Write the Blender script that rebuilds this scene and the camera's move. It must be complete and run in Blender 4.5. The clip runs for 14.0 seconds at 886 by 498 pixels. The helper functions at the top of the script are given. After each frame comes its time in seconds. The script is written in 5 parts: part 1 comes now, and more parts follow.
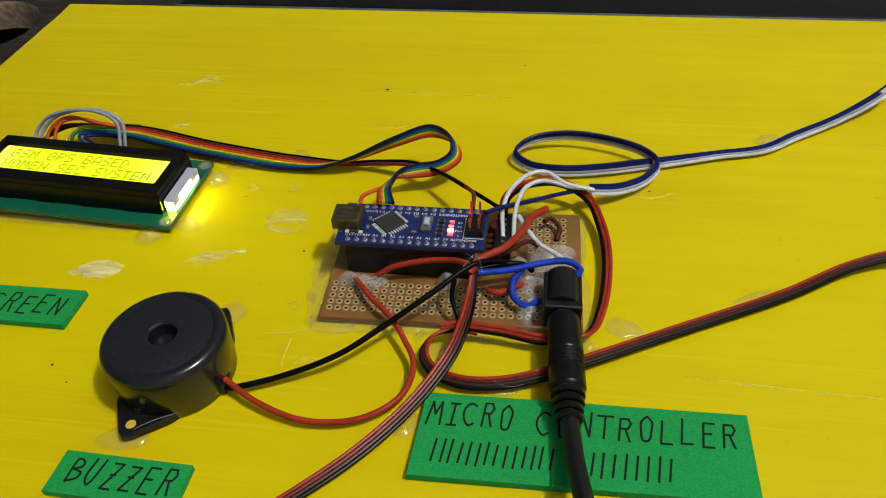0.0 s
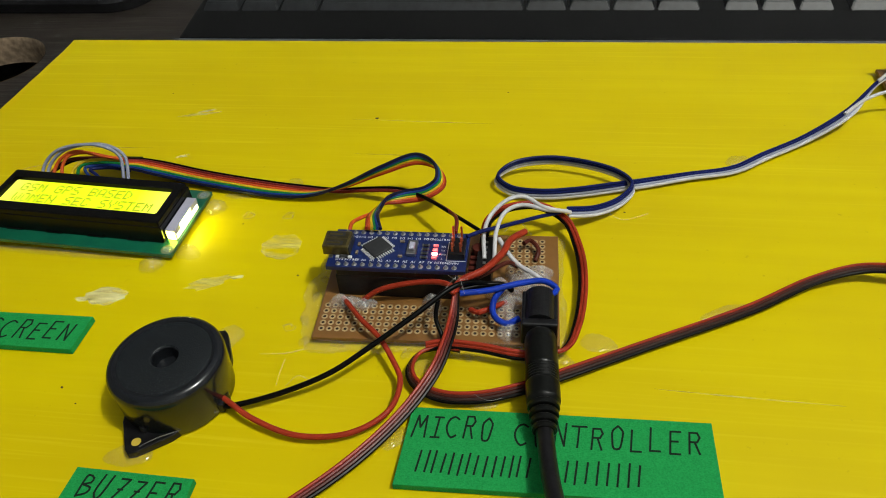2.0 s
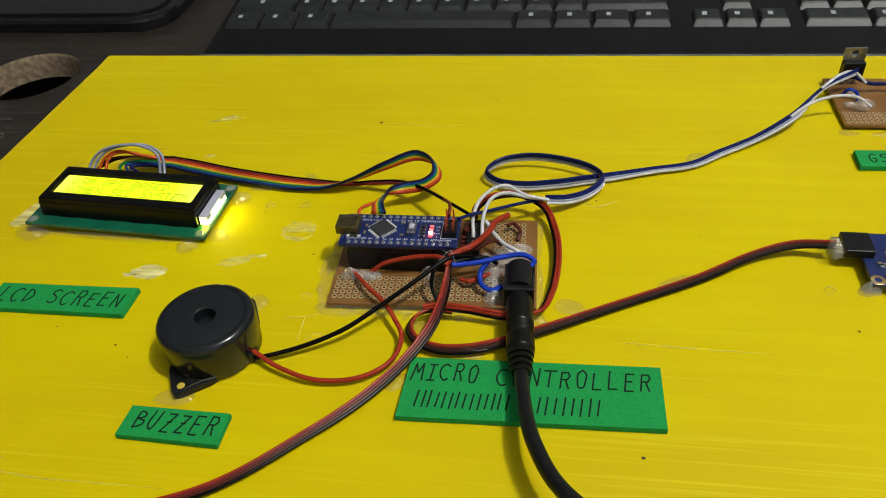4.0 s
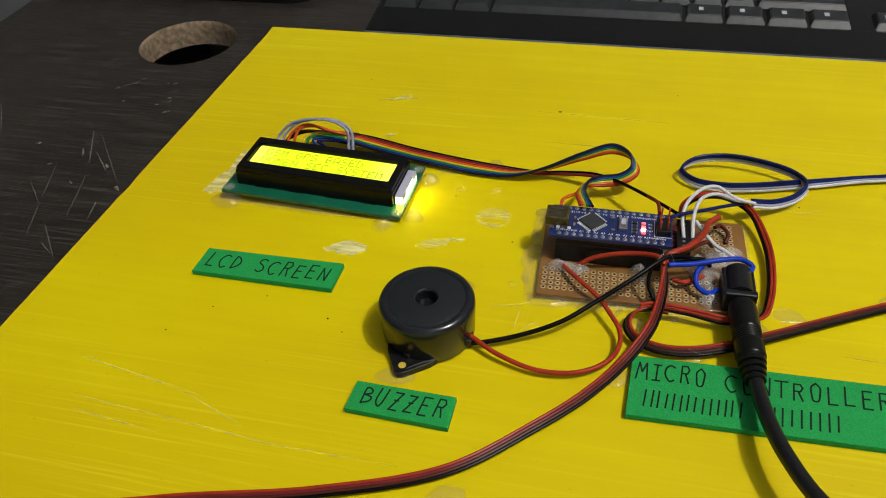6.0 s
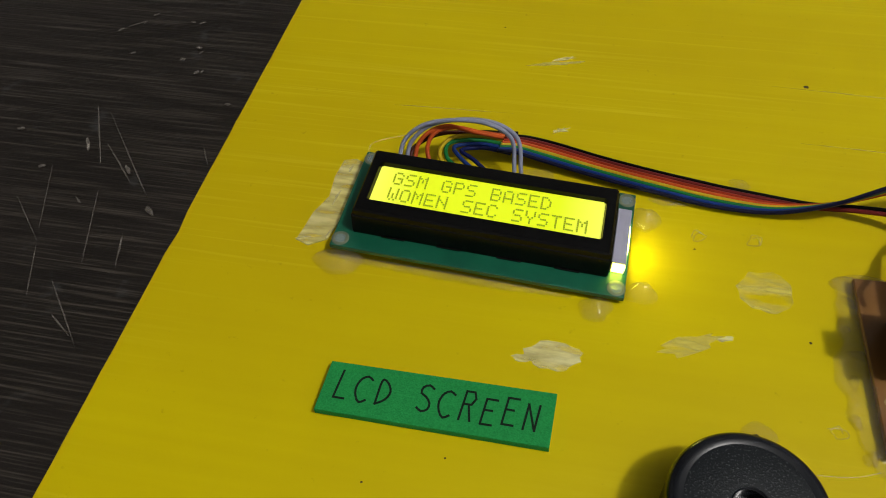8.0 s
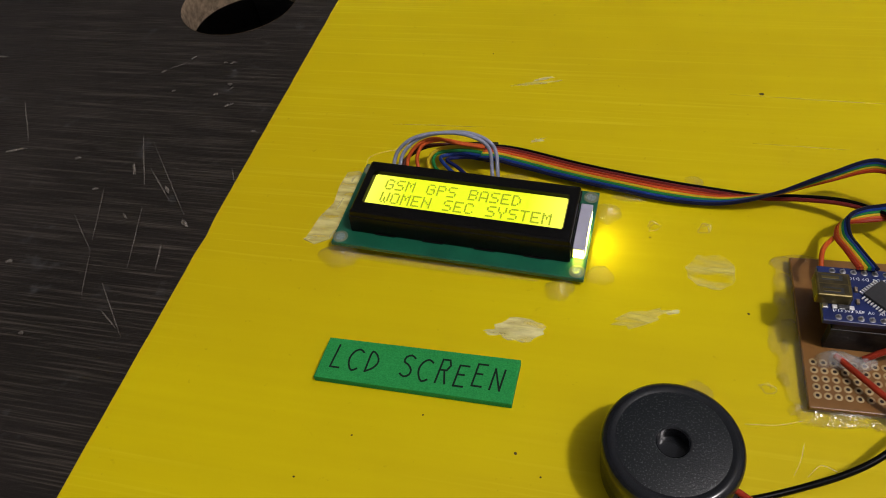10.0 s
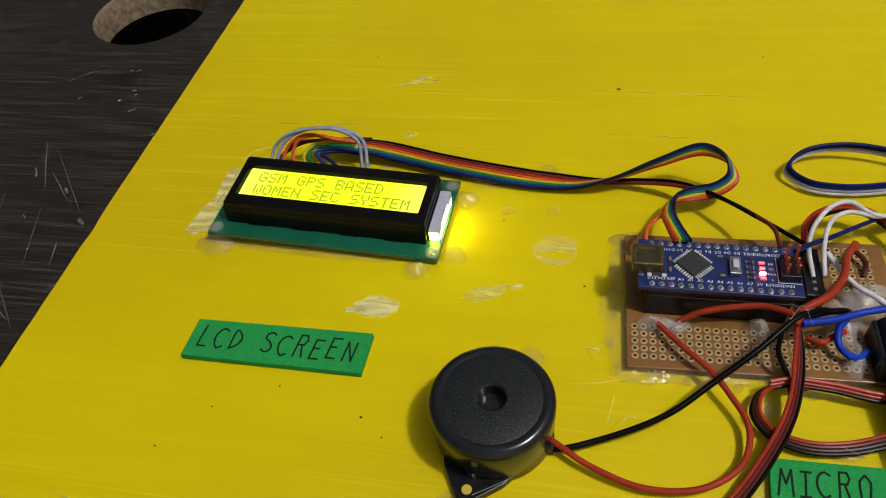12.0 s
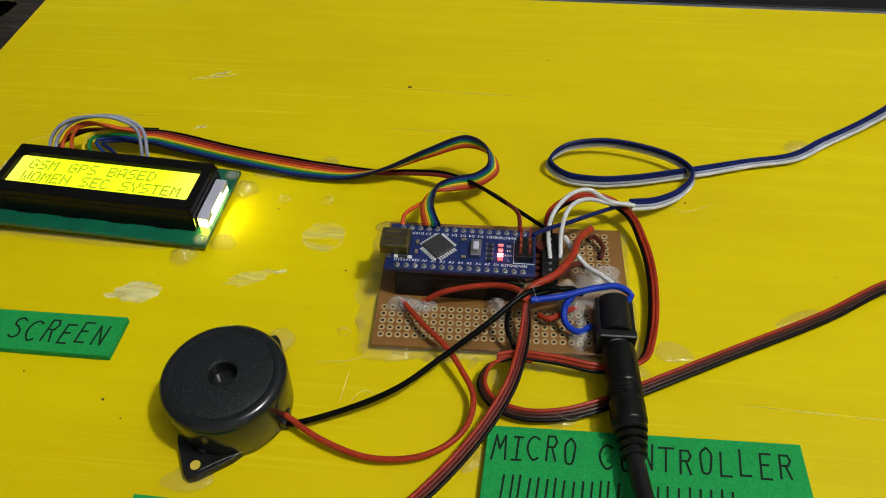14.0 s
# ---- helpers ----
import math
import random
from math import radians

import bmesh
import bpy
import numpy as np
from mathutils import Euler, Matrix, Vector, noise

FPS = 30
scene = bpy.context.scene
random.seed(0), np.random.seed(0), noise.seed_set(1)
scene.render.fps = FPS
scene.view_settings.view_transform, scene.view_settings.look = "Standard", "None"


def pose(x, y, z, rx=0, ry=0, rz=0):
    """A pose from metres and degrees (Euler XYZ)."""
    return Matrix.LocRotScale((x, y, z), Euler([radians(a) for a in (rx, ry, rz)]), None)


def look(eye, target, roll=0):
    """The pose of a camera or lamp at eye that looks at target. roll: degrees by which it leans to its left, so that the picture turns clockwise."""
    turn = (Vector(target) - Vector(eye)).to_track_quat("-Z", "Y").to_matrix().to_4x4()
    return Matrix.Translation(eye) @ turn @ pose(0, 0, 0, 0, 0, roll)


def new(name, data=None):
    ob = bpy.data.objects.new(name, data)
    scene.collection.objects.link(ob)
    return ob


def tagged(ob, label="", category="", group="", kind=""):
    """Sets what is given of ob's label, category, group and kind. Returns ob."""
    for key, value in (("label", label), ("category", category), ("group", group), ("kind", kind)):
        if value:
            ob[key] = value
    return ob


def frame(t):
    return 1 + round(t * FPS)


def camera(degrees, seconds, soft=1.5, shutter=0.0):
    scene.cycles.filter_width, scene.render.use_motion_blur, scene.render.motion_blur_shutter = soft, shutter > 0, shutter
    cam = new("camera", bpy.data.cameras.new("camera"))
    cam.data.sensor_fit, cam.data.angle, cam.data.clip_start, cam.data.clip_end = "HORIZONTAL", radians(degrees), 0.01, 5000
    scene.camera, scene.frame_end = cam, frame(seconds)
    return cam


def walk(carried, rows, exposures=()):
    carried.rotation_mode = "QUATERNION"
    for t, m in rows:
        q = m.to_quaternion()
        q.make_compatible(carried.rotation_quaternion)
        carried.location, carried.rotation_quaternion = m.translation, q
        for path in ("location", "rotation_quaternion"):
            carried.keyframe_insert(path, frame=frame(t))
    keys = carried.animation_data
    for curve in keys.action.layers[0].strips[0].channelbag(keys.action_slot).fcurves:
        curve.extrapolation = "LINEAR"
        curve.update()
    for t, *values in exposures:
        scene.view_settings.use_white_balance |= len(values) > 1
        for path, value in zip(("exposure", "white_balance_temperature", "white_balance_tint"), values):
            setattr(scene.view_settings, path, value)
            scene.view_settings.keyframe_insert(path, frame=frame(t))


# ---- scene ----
cam = camera(60.50, 14.0, soft=1.0)
PATH = [
    (0, (0.03314, 0.00541, 0.16597), (-0.00639, 0.22227, -0.03753), -3.416),
    (0.5, (0.03513, 0.00456, 0.16890), (-0.00387, 0.22237, -0.03368), -3.403),
    (1, (0.03766, 0.00342, 0.16913), (-0.00131, 0.22064, -0.03410), -3.974),
    (1.5, (0.03708, 0.00221, 0.17034), (-0.00379, 0.21925, -0.03270), -4.449),
    (2, (0.04086, -0.00242, 0.17722), (-0.00031, 0.21808, -0.02199), -4.645),
    (2.5, (0.04611, -0.01110, 0.18646), (0.00473, 0.21237, -0.00936), -4.821),
    (3, (0.05030, -0.02026, 0.19157), (0.00849, 0.20470, -0.00245), -5.083),
    (3.2, (0.04842, -0.02715, 0.18965), (0.00495, 0.19708, -0.00485), -4.956),
    (5.3, (0.05417, -0.05201, 0.20456), (0.01306, 0.17429, 0.01195), -4.682),
    (5.5, (0.04632, -0.05454, 0.20262), (0.00132, 0.17059, 0.00950), -4.553),
    (6, (-0.01044, -0.05022, 0.19951), (-0.07002, 0.16692, 0.00127), -3.724),
    (6.2, (-0.03725, -0.03590, 0.19242), (-0.09433, 0.17879, -0.00920), -2.721),
    (6.5, (-0.07576, -0.00096, 0.18791), (-0.13209, 0.20855, -0.01928), -1.969),
    (6.7, (-0.09620, 0.02447, 0.18104), (-0.14404, 0.22795, -0.03415), -1.441),
    (7, (-0.11135, 0.05785, 0.17188), (-0.14824, 0.24387, -0.06058), -0.626),
    (7.5, (-0.10930, 0.06672, 0.16856), (-0.15145, 0.24342, -0.07019), -3.005),
    (7.7, (-0.11163, 0.06579, 0.16963), (-0.15441, 0.24300, -0.06862), -3.348),
    (9.8, (-0.08472, 0.04008, 0.18231), (-0.14906, 0.22381, -0.04595), -9.288),
    (10, (-0.08298, 0.03795, 0.18659), (-0.14896, 0.22302, -0.04011), -9.633),
    (10.5, (-0.07478, 0.03928, 0.18660), (-0.13410, 0.22652, -0.04017), -8.239),
    (11, (-0.07010, 0.03643, 0.18823), (-0.13348, 0.22352, -0.03756), -9.424),
    (11.5, (-0.06171, 0.03458, 0.18837), (-0.12232, 0.22323, -0.03688), -9.382),
    (12, (-0.04342, 0.02631, 0.18882), (-0.09986, 0.21825, -0.03473), -8.491),
    (12.5, (-0.02500, 0.02238, 0.18678), (-0.06989, 0.22118, -0.03337), -4.854),
    (13, (-0.01372, 0.02138, 0.19127), (-0.05430, 0.22207, -0.02800), -4.724),
    (13.5, (-0.00249, 0.02290, 0.18307), (-0.03041, 0.22318, -0.03853), -1.704),
    (14, (0.00495, 0.02090, 0.18436), (-0.01750, 0.22252, -0.03665), -1.065),
]
EXPOSURES = [(t, ev, 6500.0, tint) for t, ev, tint in [(0.0, 0.02, 7.0), (3.0, 0.04, 5.0), (5.5, 0.10, 10.0), (6.4, 0.06, 10.0), (7.0, -0.25, 12.0), (7.6, -0.38, 12.0), (9.8, -0.26, 20.0), (11.2, -0.18, 19.0), (12.4, -0.02, 10.0), (14.0, -0.02, 6.0)]]
walk(cam, [(t, look(eye, target, roll)) for t, eye, target, roll in PATH], EXPOSURES)

# ---- world and light ----
world = bpy.data.worlds.new("world")
scene.world = world
world.use_nodes = True
world.node_tree.nodes["Background"].inputs[0].default_value = (0.75, 0.85, 1.0, 1)
world.node_tree.nodes["Background"].inputs[1].default_value = 0.05


# one bare round lamp under the ceiling, off to the side of the desk
lamp_data = bpy.data.lights.new("ceiling_lamp", "POINT")
lamp_data.energy, lamp_data.shadow_soft_size, lamp_data.color = 74, 0.055, (1.0, 0.975, 0.91)
new("ceiling_lamp", lamp_data).matrix_world = pose(0.86, -0.06, 1.72)

# ---- materials ----
SCREEN_POWER, GLOW_POWER = 1.0, 22.0


def material(name, colour, rough=0.5, metal=0.0, colour2=None, scale=200.0, stretch=(1, 1, 1), bump=0.0, bump_scale=800.0,
             spec=0.5, alpha=1.0, coat=0.0, rough_var=0.0, emission=None, power=0.0, low=0.35, high=0.65, random_value=0.0):
    m = bpy.data.materials.new(name)
    m.use_nodes = True
    tree = m.node_tree
    b = tree.nodes["Principled BSDF"]
    b.inputs["Base Color"].default_value = (*colour, 1)
    b.inputs["Roughness"].default_value = rough
    b.inputs["Metallic"].default_value = metal
    b.inputs["Specular IOR Level"].default_value = spec
    b.inputs["Alpha"].default_value = alpha
    b.inputs["Coat Weight"].default_value = coat
    b.inputs["Coat Roughness"].default_value = 0.15
    if emission:
        b.inputs["Emission Color"].default_value = (*emission, 1)
        b.inputs["Emission Strength"].default_value = power
    coord = tree.nodes.new("ShaderNodeTexCoord")
    mapping = tree.nodes.new("ShaderNodeMapping")
    mapping.inputs["Scale"].default_value = stretch
    tree.links.new(coord.outputs["Object"], mapping.inputs["Vector"])
    if colour2:
        n = tree.nodes.new("ShaderNodeTexNoise")
        n.inputs["Scale"].default_value, n.inputs["Detail"].default_value = scale, 5
        ramp = tree.nodes.new("ShaderNodeValToRGB")
        ramp.color_ramp.elements[0].position, ramp.color_ramp.elements[1].position = low, high
        ramp.color_ramp.elements[0].color, ramp.color_ramp.elements[1].color = (*colour, 1), (*colour2, 1)
        tree.links.new(mapping.outputs[0], n.inputs["Vector"])
        tree.links.new(n.outputs[0], ramp.inputs[0])
        tree.links.new(ramp.outputs[0], b.inputs["Base Color"])
    if rough_var:
        n = tree.nodes.new("ShaderNodeTexNoise")
        n.inputs["Scale"].default_value, n.inputs["Detail"].default_value = scale * 0.4, 4
        r = tree.nodes.new("ShaderNodeMapRange")
        r.inputs["To Min"].default_value, r.inputs["To Max"].default_value = rough - rough_var, rough + rough_var
        tree.links.new(mapping.outputs[0], n.inputs["Vector"])
        tree.links.new(n.outputs[0], r.inputs[0])
        tree.links.new(r.outputs[0], b.inputs["Roughness"])
    if bump:
        n = tree.nodes.new("ShaderNodeTexNoise")
        n.inputs["Scale"].default_value, n.inputs["Detail"].default_value = bump_scale, 4
        h = tree.nodes.new("ShaderNodeBump")
        h.inputs["Strength"].default_value, h.inputs["Distance"].default_value = bump, 0.0004
        tree.links.new(mapping.outputs[0], n.inputs["Vector"])
        tree.links.new(n.outputs[0], h.inputs["Height"])
        tree.links.new(h.outputs[0], b.inputs["Normal"])
    return m


def add_node(tree, kind, **values):
    n = tree.nodes.new(kind)
    for key, value in values.items():
        n.inputs[key].default_value = value
    return n


def mix_colour(tree, fac, a, b):
    n = tree.nodes.new("ShaderNodeMix")
    n.data_type = "RGBA"
    tree.links.new(fac, n.inputs[0])
    for value, slot in ((a, n.inputs[6]), (b, n.inputs[7])):
        if isinstance(value, tuple):
            slot.default_value = (*value, 1)
        else:
            tree.links.new(value, slot)
    return n.outputs[2]


def ramp_of(tree, value, low, high):
    n = add_node(tree, "ShaderNodeMapRange", **{"From Min": low, "From Max": high})
    tree.links.new(value, n.inputs[0])
    return n.outputs[0]


def noise_of(tree, vector, scale, stretch=(1, 1, 1), detail=5.0, turn=0.0):
    mp = tree.nodes.new("ShaderNodeMapping")
    mp.inputs["Scale"].default_value, mp.inputs["Rotation"].default_value = stretch, (0, 0, radians(turn))
    tree.links.new(vector, mp.inputs["Vector"])
    n = add_node(tree, "ShaderNodeTexNoise", Scale=scale, Detail=detail)
    tree.links.new(mp.outputs[0], n.inputs["Vector"])
    return n.outputs[0]


def paint_material():
    """Yellow enamel brushed on a wooden board: long brush streaks, fine ones with sheen painted in pale, patches, faint
    dirt.
    """
    m = bpy.data.materials.new("yellow_paint")
    m.use_nodes = True
    t = m.node_tree
    b = t.nodes["Principled BSDF"]
    v = t.nodes.new("ShaderNodeTexCoord").outputs["Object"]
    streak = ramp_of(t, noise_of(t, v, 60, (0.16, 3.0, 1), 6, 3), 0.34, 0.78)
    patch = ramp_of(t, noise_of(t, v, 9, (0.6, 1.4, 1), 4), 0.35, 0.70)
    fine = ramp_of(t, noise_of(t, v, 240, (0.045, 3.0, 1), 4, 2), 0.55, 0.68)
    dirt = ramp_of(t, noise_of(t, v, 420, (1, 1, 1), 3), 0.70, 0.80)
    c = mix_colour(t, streak, PAINT_A, PAINT_B)
    half = add_node(t, "ShaderNodeMath")
    half.operation = "MULTIPLY"
    half.inputs[1].default_value = 0.75
    t.links.new(patch, half.inputs[0])
    c = mix_colour(t, half.outputs[0], c, PAINT_C)
    # fine brush lines, with their glossy sheen put into the colour as pale yellow
    pale = add_node(t, "ShaderNodeMath")
    pale.operation = "MULTIPLY"
    near = ramp_of(t, noise_of(t, v, 7, (0.8, 1.6, 1), 3, 8), 0.42, 0.66)
    t.links.new(near, pale.inputs[1])
    t.links.new(fine, pale.inputs[0])
    thin = add_node(t, "ShaderNodeMath")
    thin.operation = "MULTIPLY"
    thin.inputs[1].default_value = 0.34
    t.links.new(pale.outputs[0], thin.inputs[0])
    c = mix_colour(t, thin.outputs[0], c, PAINT_D)
    few = add_node(t, "ShaderNodeMath")
    few.operation = "MULTIPLY"
    few.inputs[1].default_value = 0.25
    t.links.new(dirt, few.inputs[0])
    c = mix_colour(t, few.outputs[0], c, (0.25, 0.16, 0.01))
    t.links.new(c, b.inputs["Base Color"])
    rg = add_node(t, "ShaderNodeMapRange", **{"To Min": 0.34, "To Max": 0.5})
    t.links.new(patch, rg.inputs[0])
    t.links.new(rg.outputs[0], b.inputs["Roughness"])
    b.inputs["Specular IOR Level"].default_value = 0.16
    h = add_node(t, "ShaderNodeBump", Strength=0.24, Distance=0.0004)
    t.links.new(noise_of(t, v, 60, (0.10, 4.0, 1), 6, 3), h.inputs["Height"])
    t.links.new(h.outputs[0], b.inputs["Normal"])
    return m


def desk_material():
    """Dark brown wood laminate, fine grain along x, worn, with pale scuffs."""
    m = bpy.data.materials.new("dark_wood")
    m.use_nodes = True
    t = m.node_tree
    b = t.nodes["Principled BSDF"]
    v = t.nodes.new("ShaderNodeTexCoord").outputs["Object"]
    grain = ramp_of(t, noise_of(t, v, 520, (0.05, 2.8, 1), 5), 0.50, 0.70)
    patch = ramp_of(t, noise_of(t, v, 14, (1, 1, 1), 4), 0.40, 0.65)
    scuff = ramp_of(t, noise_of(t, v, 90, (1, 1, 1), 9), 0.64, 0.78)
    line_a = ramp_of(t, noise_of(t, v, 16, (7, 0.45, 1), 2, 24), 0.735, 0.765)
    line_b = ramp_of(t, noise_of(t, v, 16, (9, 0.5, 1), 2, -32), 0.735, 0.765)
    c = mix_colour(t, grain, (0.013, 0.0105, 0.008), (0.072, 0.060, 0.047))
    c = mix_colour(t, patch, c, mix_colour(t, grain, (0.015, 0.0115, 0.009), (0.066, 0.055, 0.044)))
    for fac, share, colour in ((scuff, 0.30, (0.16, 0.17, 0.17)), (line_a, 0.4, (0.20, 0.16, 0.12)), (line_b, 0.35, (0.20, 0.16, 0.12))):
        k = add_node(t, "ShaderNodeMath")
        k.operation = "MULTIPLY"
        k.inputs[1].default_value = share
        t.links.new(fac, k.inputs[0])
        c = mix_colour(t, k.outputs[0], c, colour)
    t.links.new(c, b.inputs["Base Color"])
    rg = add_node(t, "ShaderNodeMapRange", **{"To Min": 0.30, "To Max": 0.46})
    t.links.new(patch, rg.inputs[0])
    t.links.new(rg.outputs[0], b.inputs["Roughness"])
    h = add_node(t, "ShaderNodeBump", Strength=0.6, Distance=0.0005)
    t.links.new(noise_of(t, v, 560, (0.07, 3.2, 1), 6), h.inputs["Height"])
    t.links.new(h.outputs[0], b.inputs["Normal"])
    return m


PAINT_A, PAINT_B, PAINT_C, PAINT_D = (0.62, 0.497, 0.001), (0.66, 0.545, 0.001), (0.54, 0.395, 0.001), (0.80, 0.70, 0.03)
YELLOW = paint_material()
WOOD = desk_material()
RAW_EDGE = material("raw_chipboard", (0.30, 0.22, 0.14), 0.9, colour2=(0.14, 0.10, 0.06), scale=300, bump=0.8)
WALL = material("wall_paint", (0.25, 0.25, 0.26), 0.9, colour2=(0.22, 0.22, 0.23), scale=6, bump=0.1)
PALE = material("pale_wall_paint", (0.62, 0.63, 0.65), 0.9, colour2=(0.58, 0.59, 0.61), scale=6)
CEIL = material("ceiling_paint", (0.66, 0.67, 0.69), 0.9, colour2=(0.62, 0.63, 0.65), scale=5)
FLOOR = material("floor_stone", (0.30, 0.33, 0.37), 0.5, colour2=(0.22, 0.25, 0.28), scale=10)
FOAM = material("green_foam", (0.008, 0.235, 0.050), 0.85, colour2=(0.014, 0.31, 0.068), scale=2200, bump=0.5, bump_scale=2600, spec=0.25)
INK = material("marker_ink", (0.008, 0.016, 0.010), 0.7, colour2=(0.012, 0.022, 0.015), scale=900, spec=0.08)
BLACK = material("black_plastic", (0.004, 0.004, 0.005), 0.33, colour2=(0.008, 0.008, 0.009), scale=500, bump=0.12, bump_scale=1500, spec=0.35)
GRAIN = material("grained_black_plastic", (0.006, 0.008, 0.010), 0.40, colour2=(0.085, 0.098, 0.10), scale=2300, spec=0.32, bump=0.35, bump_scale=2300, low=0.56, high=0.74)
GLOSS = material("glossy_black_plastic", (0.008, 0.008, 0.009), 0.16, rough_var=0.05, scale=60)
KEYCASE = material("keyboard_case", (0.004, 0.0045, 0.0045), 0.2, colour2=(0.006, 0.0065, 0.0065), scale=90, bump=0.15, bump_scale=1200, spec=0.2)
KEYCAP = material("keycap_plastic", (0.006, 0.007, 0.008), 0.42, colour2=(0.018, 0.020, 0.023), scale=200, bump=0.15, bump_scale=1500)
LEGEND = material("key_legend", (0.34, 0.36, 0.38), 0.6)
PHENOL = material("brown_phenolic", (0.180, 0.083, 0.020), 0.32, colour2=(0.23, 0.110, 0.028), scale=90, bump=0.1, bump_scale=500)
RING = material("dull_ring", (0.16, 0.19, 0.12), 0.4, 0.2)
TIN = material("tinned_copper", (0.52, 0.40, 0.21), 0.42, 0.1, colour2=(0.26, 0.17, 0.07), scale=260)
HOLE = material("hole_dark", (0.025, 0.014, 0.008), 0.9)
SOLDER = material("dull_solder", (0.36, 0.36, 0.37), 0.42, 0.6, colour2=(0.24, 0.24, 0.25), scale=900)
STEEL = material("steel", (0.55, 0.55, 0.54), 0.3, 1.0, colour2=(0.42, 0.42, 0.42), scale=400)
USB = material("usb_shell", (0.17, 0.135, 0.045), 0.32, 0.7, colour2=(0.08, 0.062, 0.022), scale=300)
USB_DARK = material("usb_dark", (0.045, 0.036, 0.014), 0.4, 0.5, colour2=(0.09, 0.07, 0.028), scale=420)
GOLD = material("gold_pad", (0.75, 0.55, 0.22), 0.3, 0.9)
BLUE_PCB = material("blue_solder_mask", (0.004, 0.013, 0.085), 0.35, colour2=(0.006, 0.018, 0.11), scale=140, coat=0.3)
GREEN_PCB = material("green_solder_mask", (0.004, 0.085, 0.045), 0.32, colour2=(0.006, 0.115, 0.06), scale=100, coat=0.3)
RED_PCB = material("red_solder_mask", (0.24, 0.030, 0.022), 0.4, colour2=(0.17, 0.02, 0.016), scale=140)
SILK = material("silkscreen", (0.78, 0.80, 0.84), 0.6)
CHIP = material("chip_epoxy", (0.020, 0.021, 0.023), 0.45, colour2=(0.028, 0.029, 0.031), scale=600)
TAN = material("smd_tan", (0.22, 0.17, 0.11), 0.5)
WHITE = material("white_plastic", (0.42, 0.42, 0.52), 0.45, colour2=(0.37, 0.37, 0.46), scale=200)
PAPER = material("sticker_paper", (0.70, 0.71, 0.70), 0.6, colour2=(0.62, 0.63, 0.62), scale=300)
SCREEN = material("lit_screen", (0.45, 0.55, 0.02), 0.25, emission=(0.70, 0.82, 0.004), power=SCREEN_POWER)
t = SCREEN.node_tree
across = t.nodes.new("ShaderNodeSeparateXYZ")
t.links.new(t.nodes.new("ShaderNodeTexCoord").outputs["Object"], across.inputs[0])
size = t.nodes.new("ShaderNodeMath")
size.operation = "ABSOLUTE"
t.links.new(across.outputs["X"], size.inputs[0])
t.links.new(mix_colour(t, ramp_of(t, size.outputs[0], 0.020, 0.0330), (0.68, 0.80, 0.004), (0.98, 0.98, 0.14)), t.nodes["Principled BSDF"].inputs["Emission Color"])
DOTS = material("screen_dots", (0.05, 0.08, 0.004), 0.5, emission=(0.33, 0.39, 0.004), power=SCREEN_POWER)
GLOW = material("backlight_leak", (0.8, 0.9, 0.5), 0.4, emission=(0.88, 0.95, 0.08), power=GLOW_POWER)
GLOW_WHITE = material("backlight_face", (0.8, 0.9, 0.8), 0.4, emission=(1.0, 0.96, 0.40), power=7.0)
GLOW_SPOT = material("backlight_spot", (0.8, 0.9, 0.5), 0.4, emission=(0.95, 0.93, 0.10), power=58.0)
RED_LED = material("red_led", (0.9, 0.2, 0.2), 0.3, emission=(1.0, 0.12, 0.10), power=60.0)
RED_LED_DIM = material("red_led_dim", (0.7, 0.35, 0.35), 0.3, emission=(1.0, 0.05, 0.06), power=0.7)


def glue_material(name, tint, milk, rough, bump_scale, relief=0.22, share=0.6):
    """Clear dried glue: see-through with a gloss that follows the grazing angle, and some milkiness."""
    m = bpy.data.materials.new(name)
    m.use_nodes = True
    t = m.node_tree
    out = t.nodes["Material Output"]
    t.nodes.remove(t.nodes["Principled BSDF"])
    clear = add_node(t, "ShaderNodeBsdfTransparent", Color=(*tint, 1))
    haze = add_node(t, "ShaderNodeBsdfDiffuse", Color=(0.86, 0.87, 0.87, 1))
    gloss = add_node(t, "ShaderNodeBsdfGlossy", Color=(1, 1, 1, 1), Roughness=rough)
    edge = add_node(t, "ShaderNodeLayerWeight", Blend=0.5)
    steep = add_node(t, "ShaderNodeMath")
    steep.operation = "POWER"
    steep.inputs[1].default_value = 3.5
    v = t.nodes.new("ShaderNodeTexCoord").outputs["Object"]
    h = add_node(t, "ShaderNodeBump", Strength=relief, Distance=0.0024)
    t.links.new(noise_of(t, v, bump_scale, (1, 1, 1), 3), h.inputs["Height"])
    t.links.new(h.outputs[0], gloss.inputs["Normal"])
    t.links.new(h.outputs[0], edge.inputs["Normal"])
    a, b = add_node(t, "ShaderNodeMixShader", Fac=milk), add_node(t, "ShaderNodeMixShader")
    t.links.new(clear.outputs[0], a.inputs[1])
    t.links.new(haze.outputs[0], a.inputs[2])
    part_of = add_node(t, "ShaderNodeMath")
    part_of.operation = "MULTIPLY_ADD"
    part_of.inputs[1].default_value, part_of.inputs[2].default_value = share, 0.035
    t.links.new(edge.outputs["Facing"], steep.inputs[0])
    t.links.new(steep.outputs[0], part_of.inputs[0])
    t.links.new(part_of.outputs[0], b.inputs[0])
    t.links.new(a.outputs[0], b.inputs[1])
    t.links.new(gloss.outputs[0], b.inputs[2])
    t.links.new(b.outputs[0], out.inputs["Surface"])
    return m


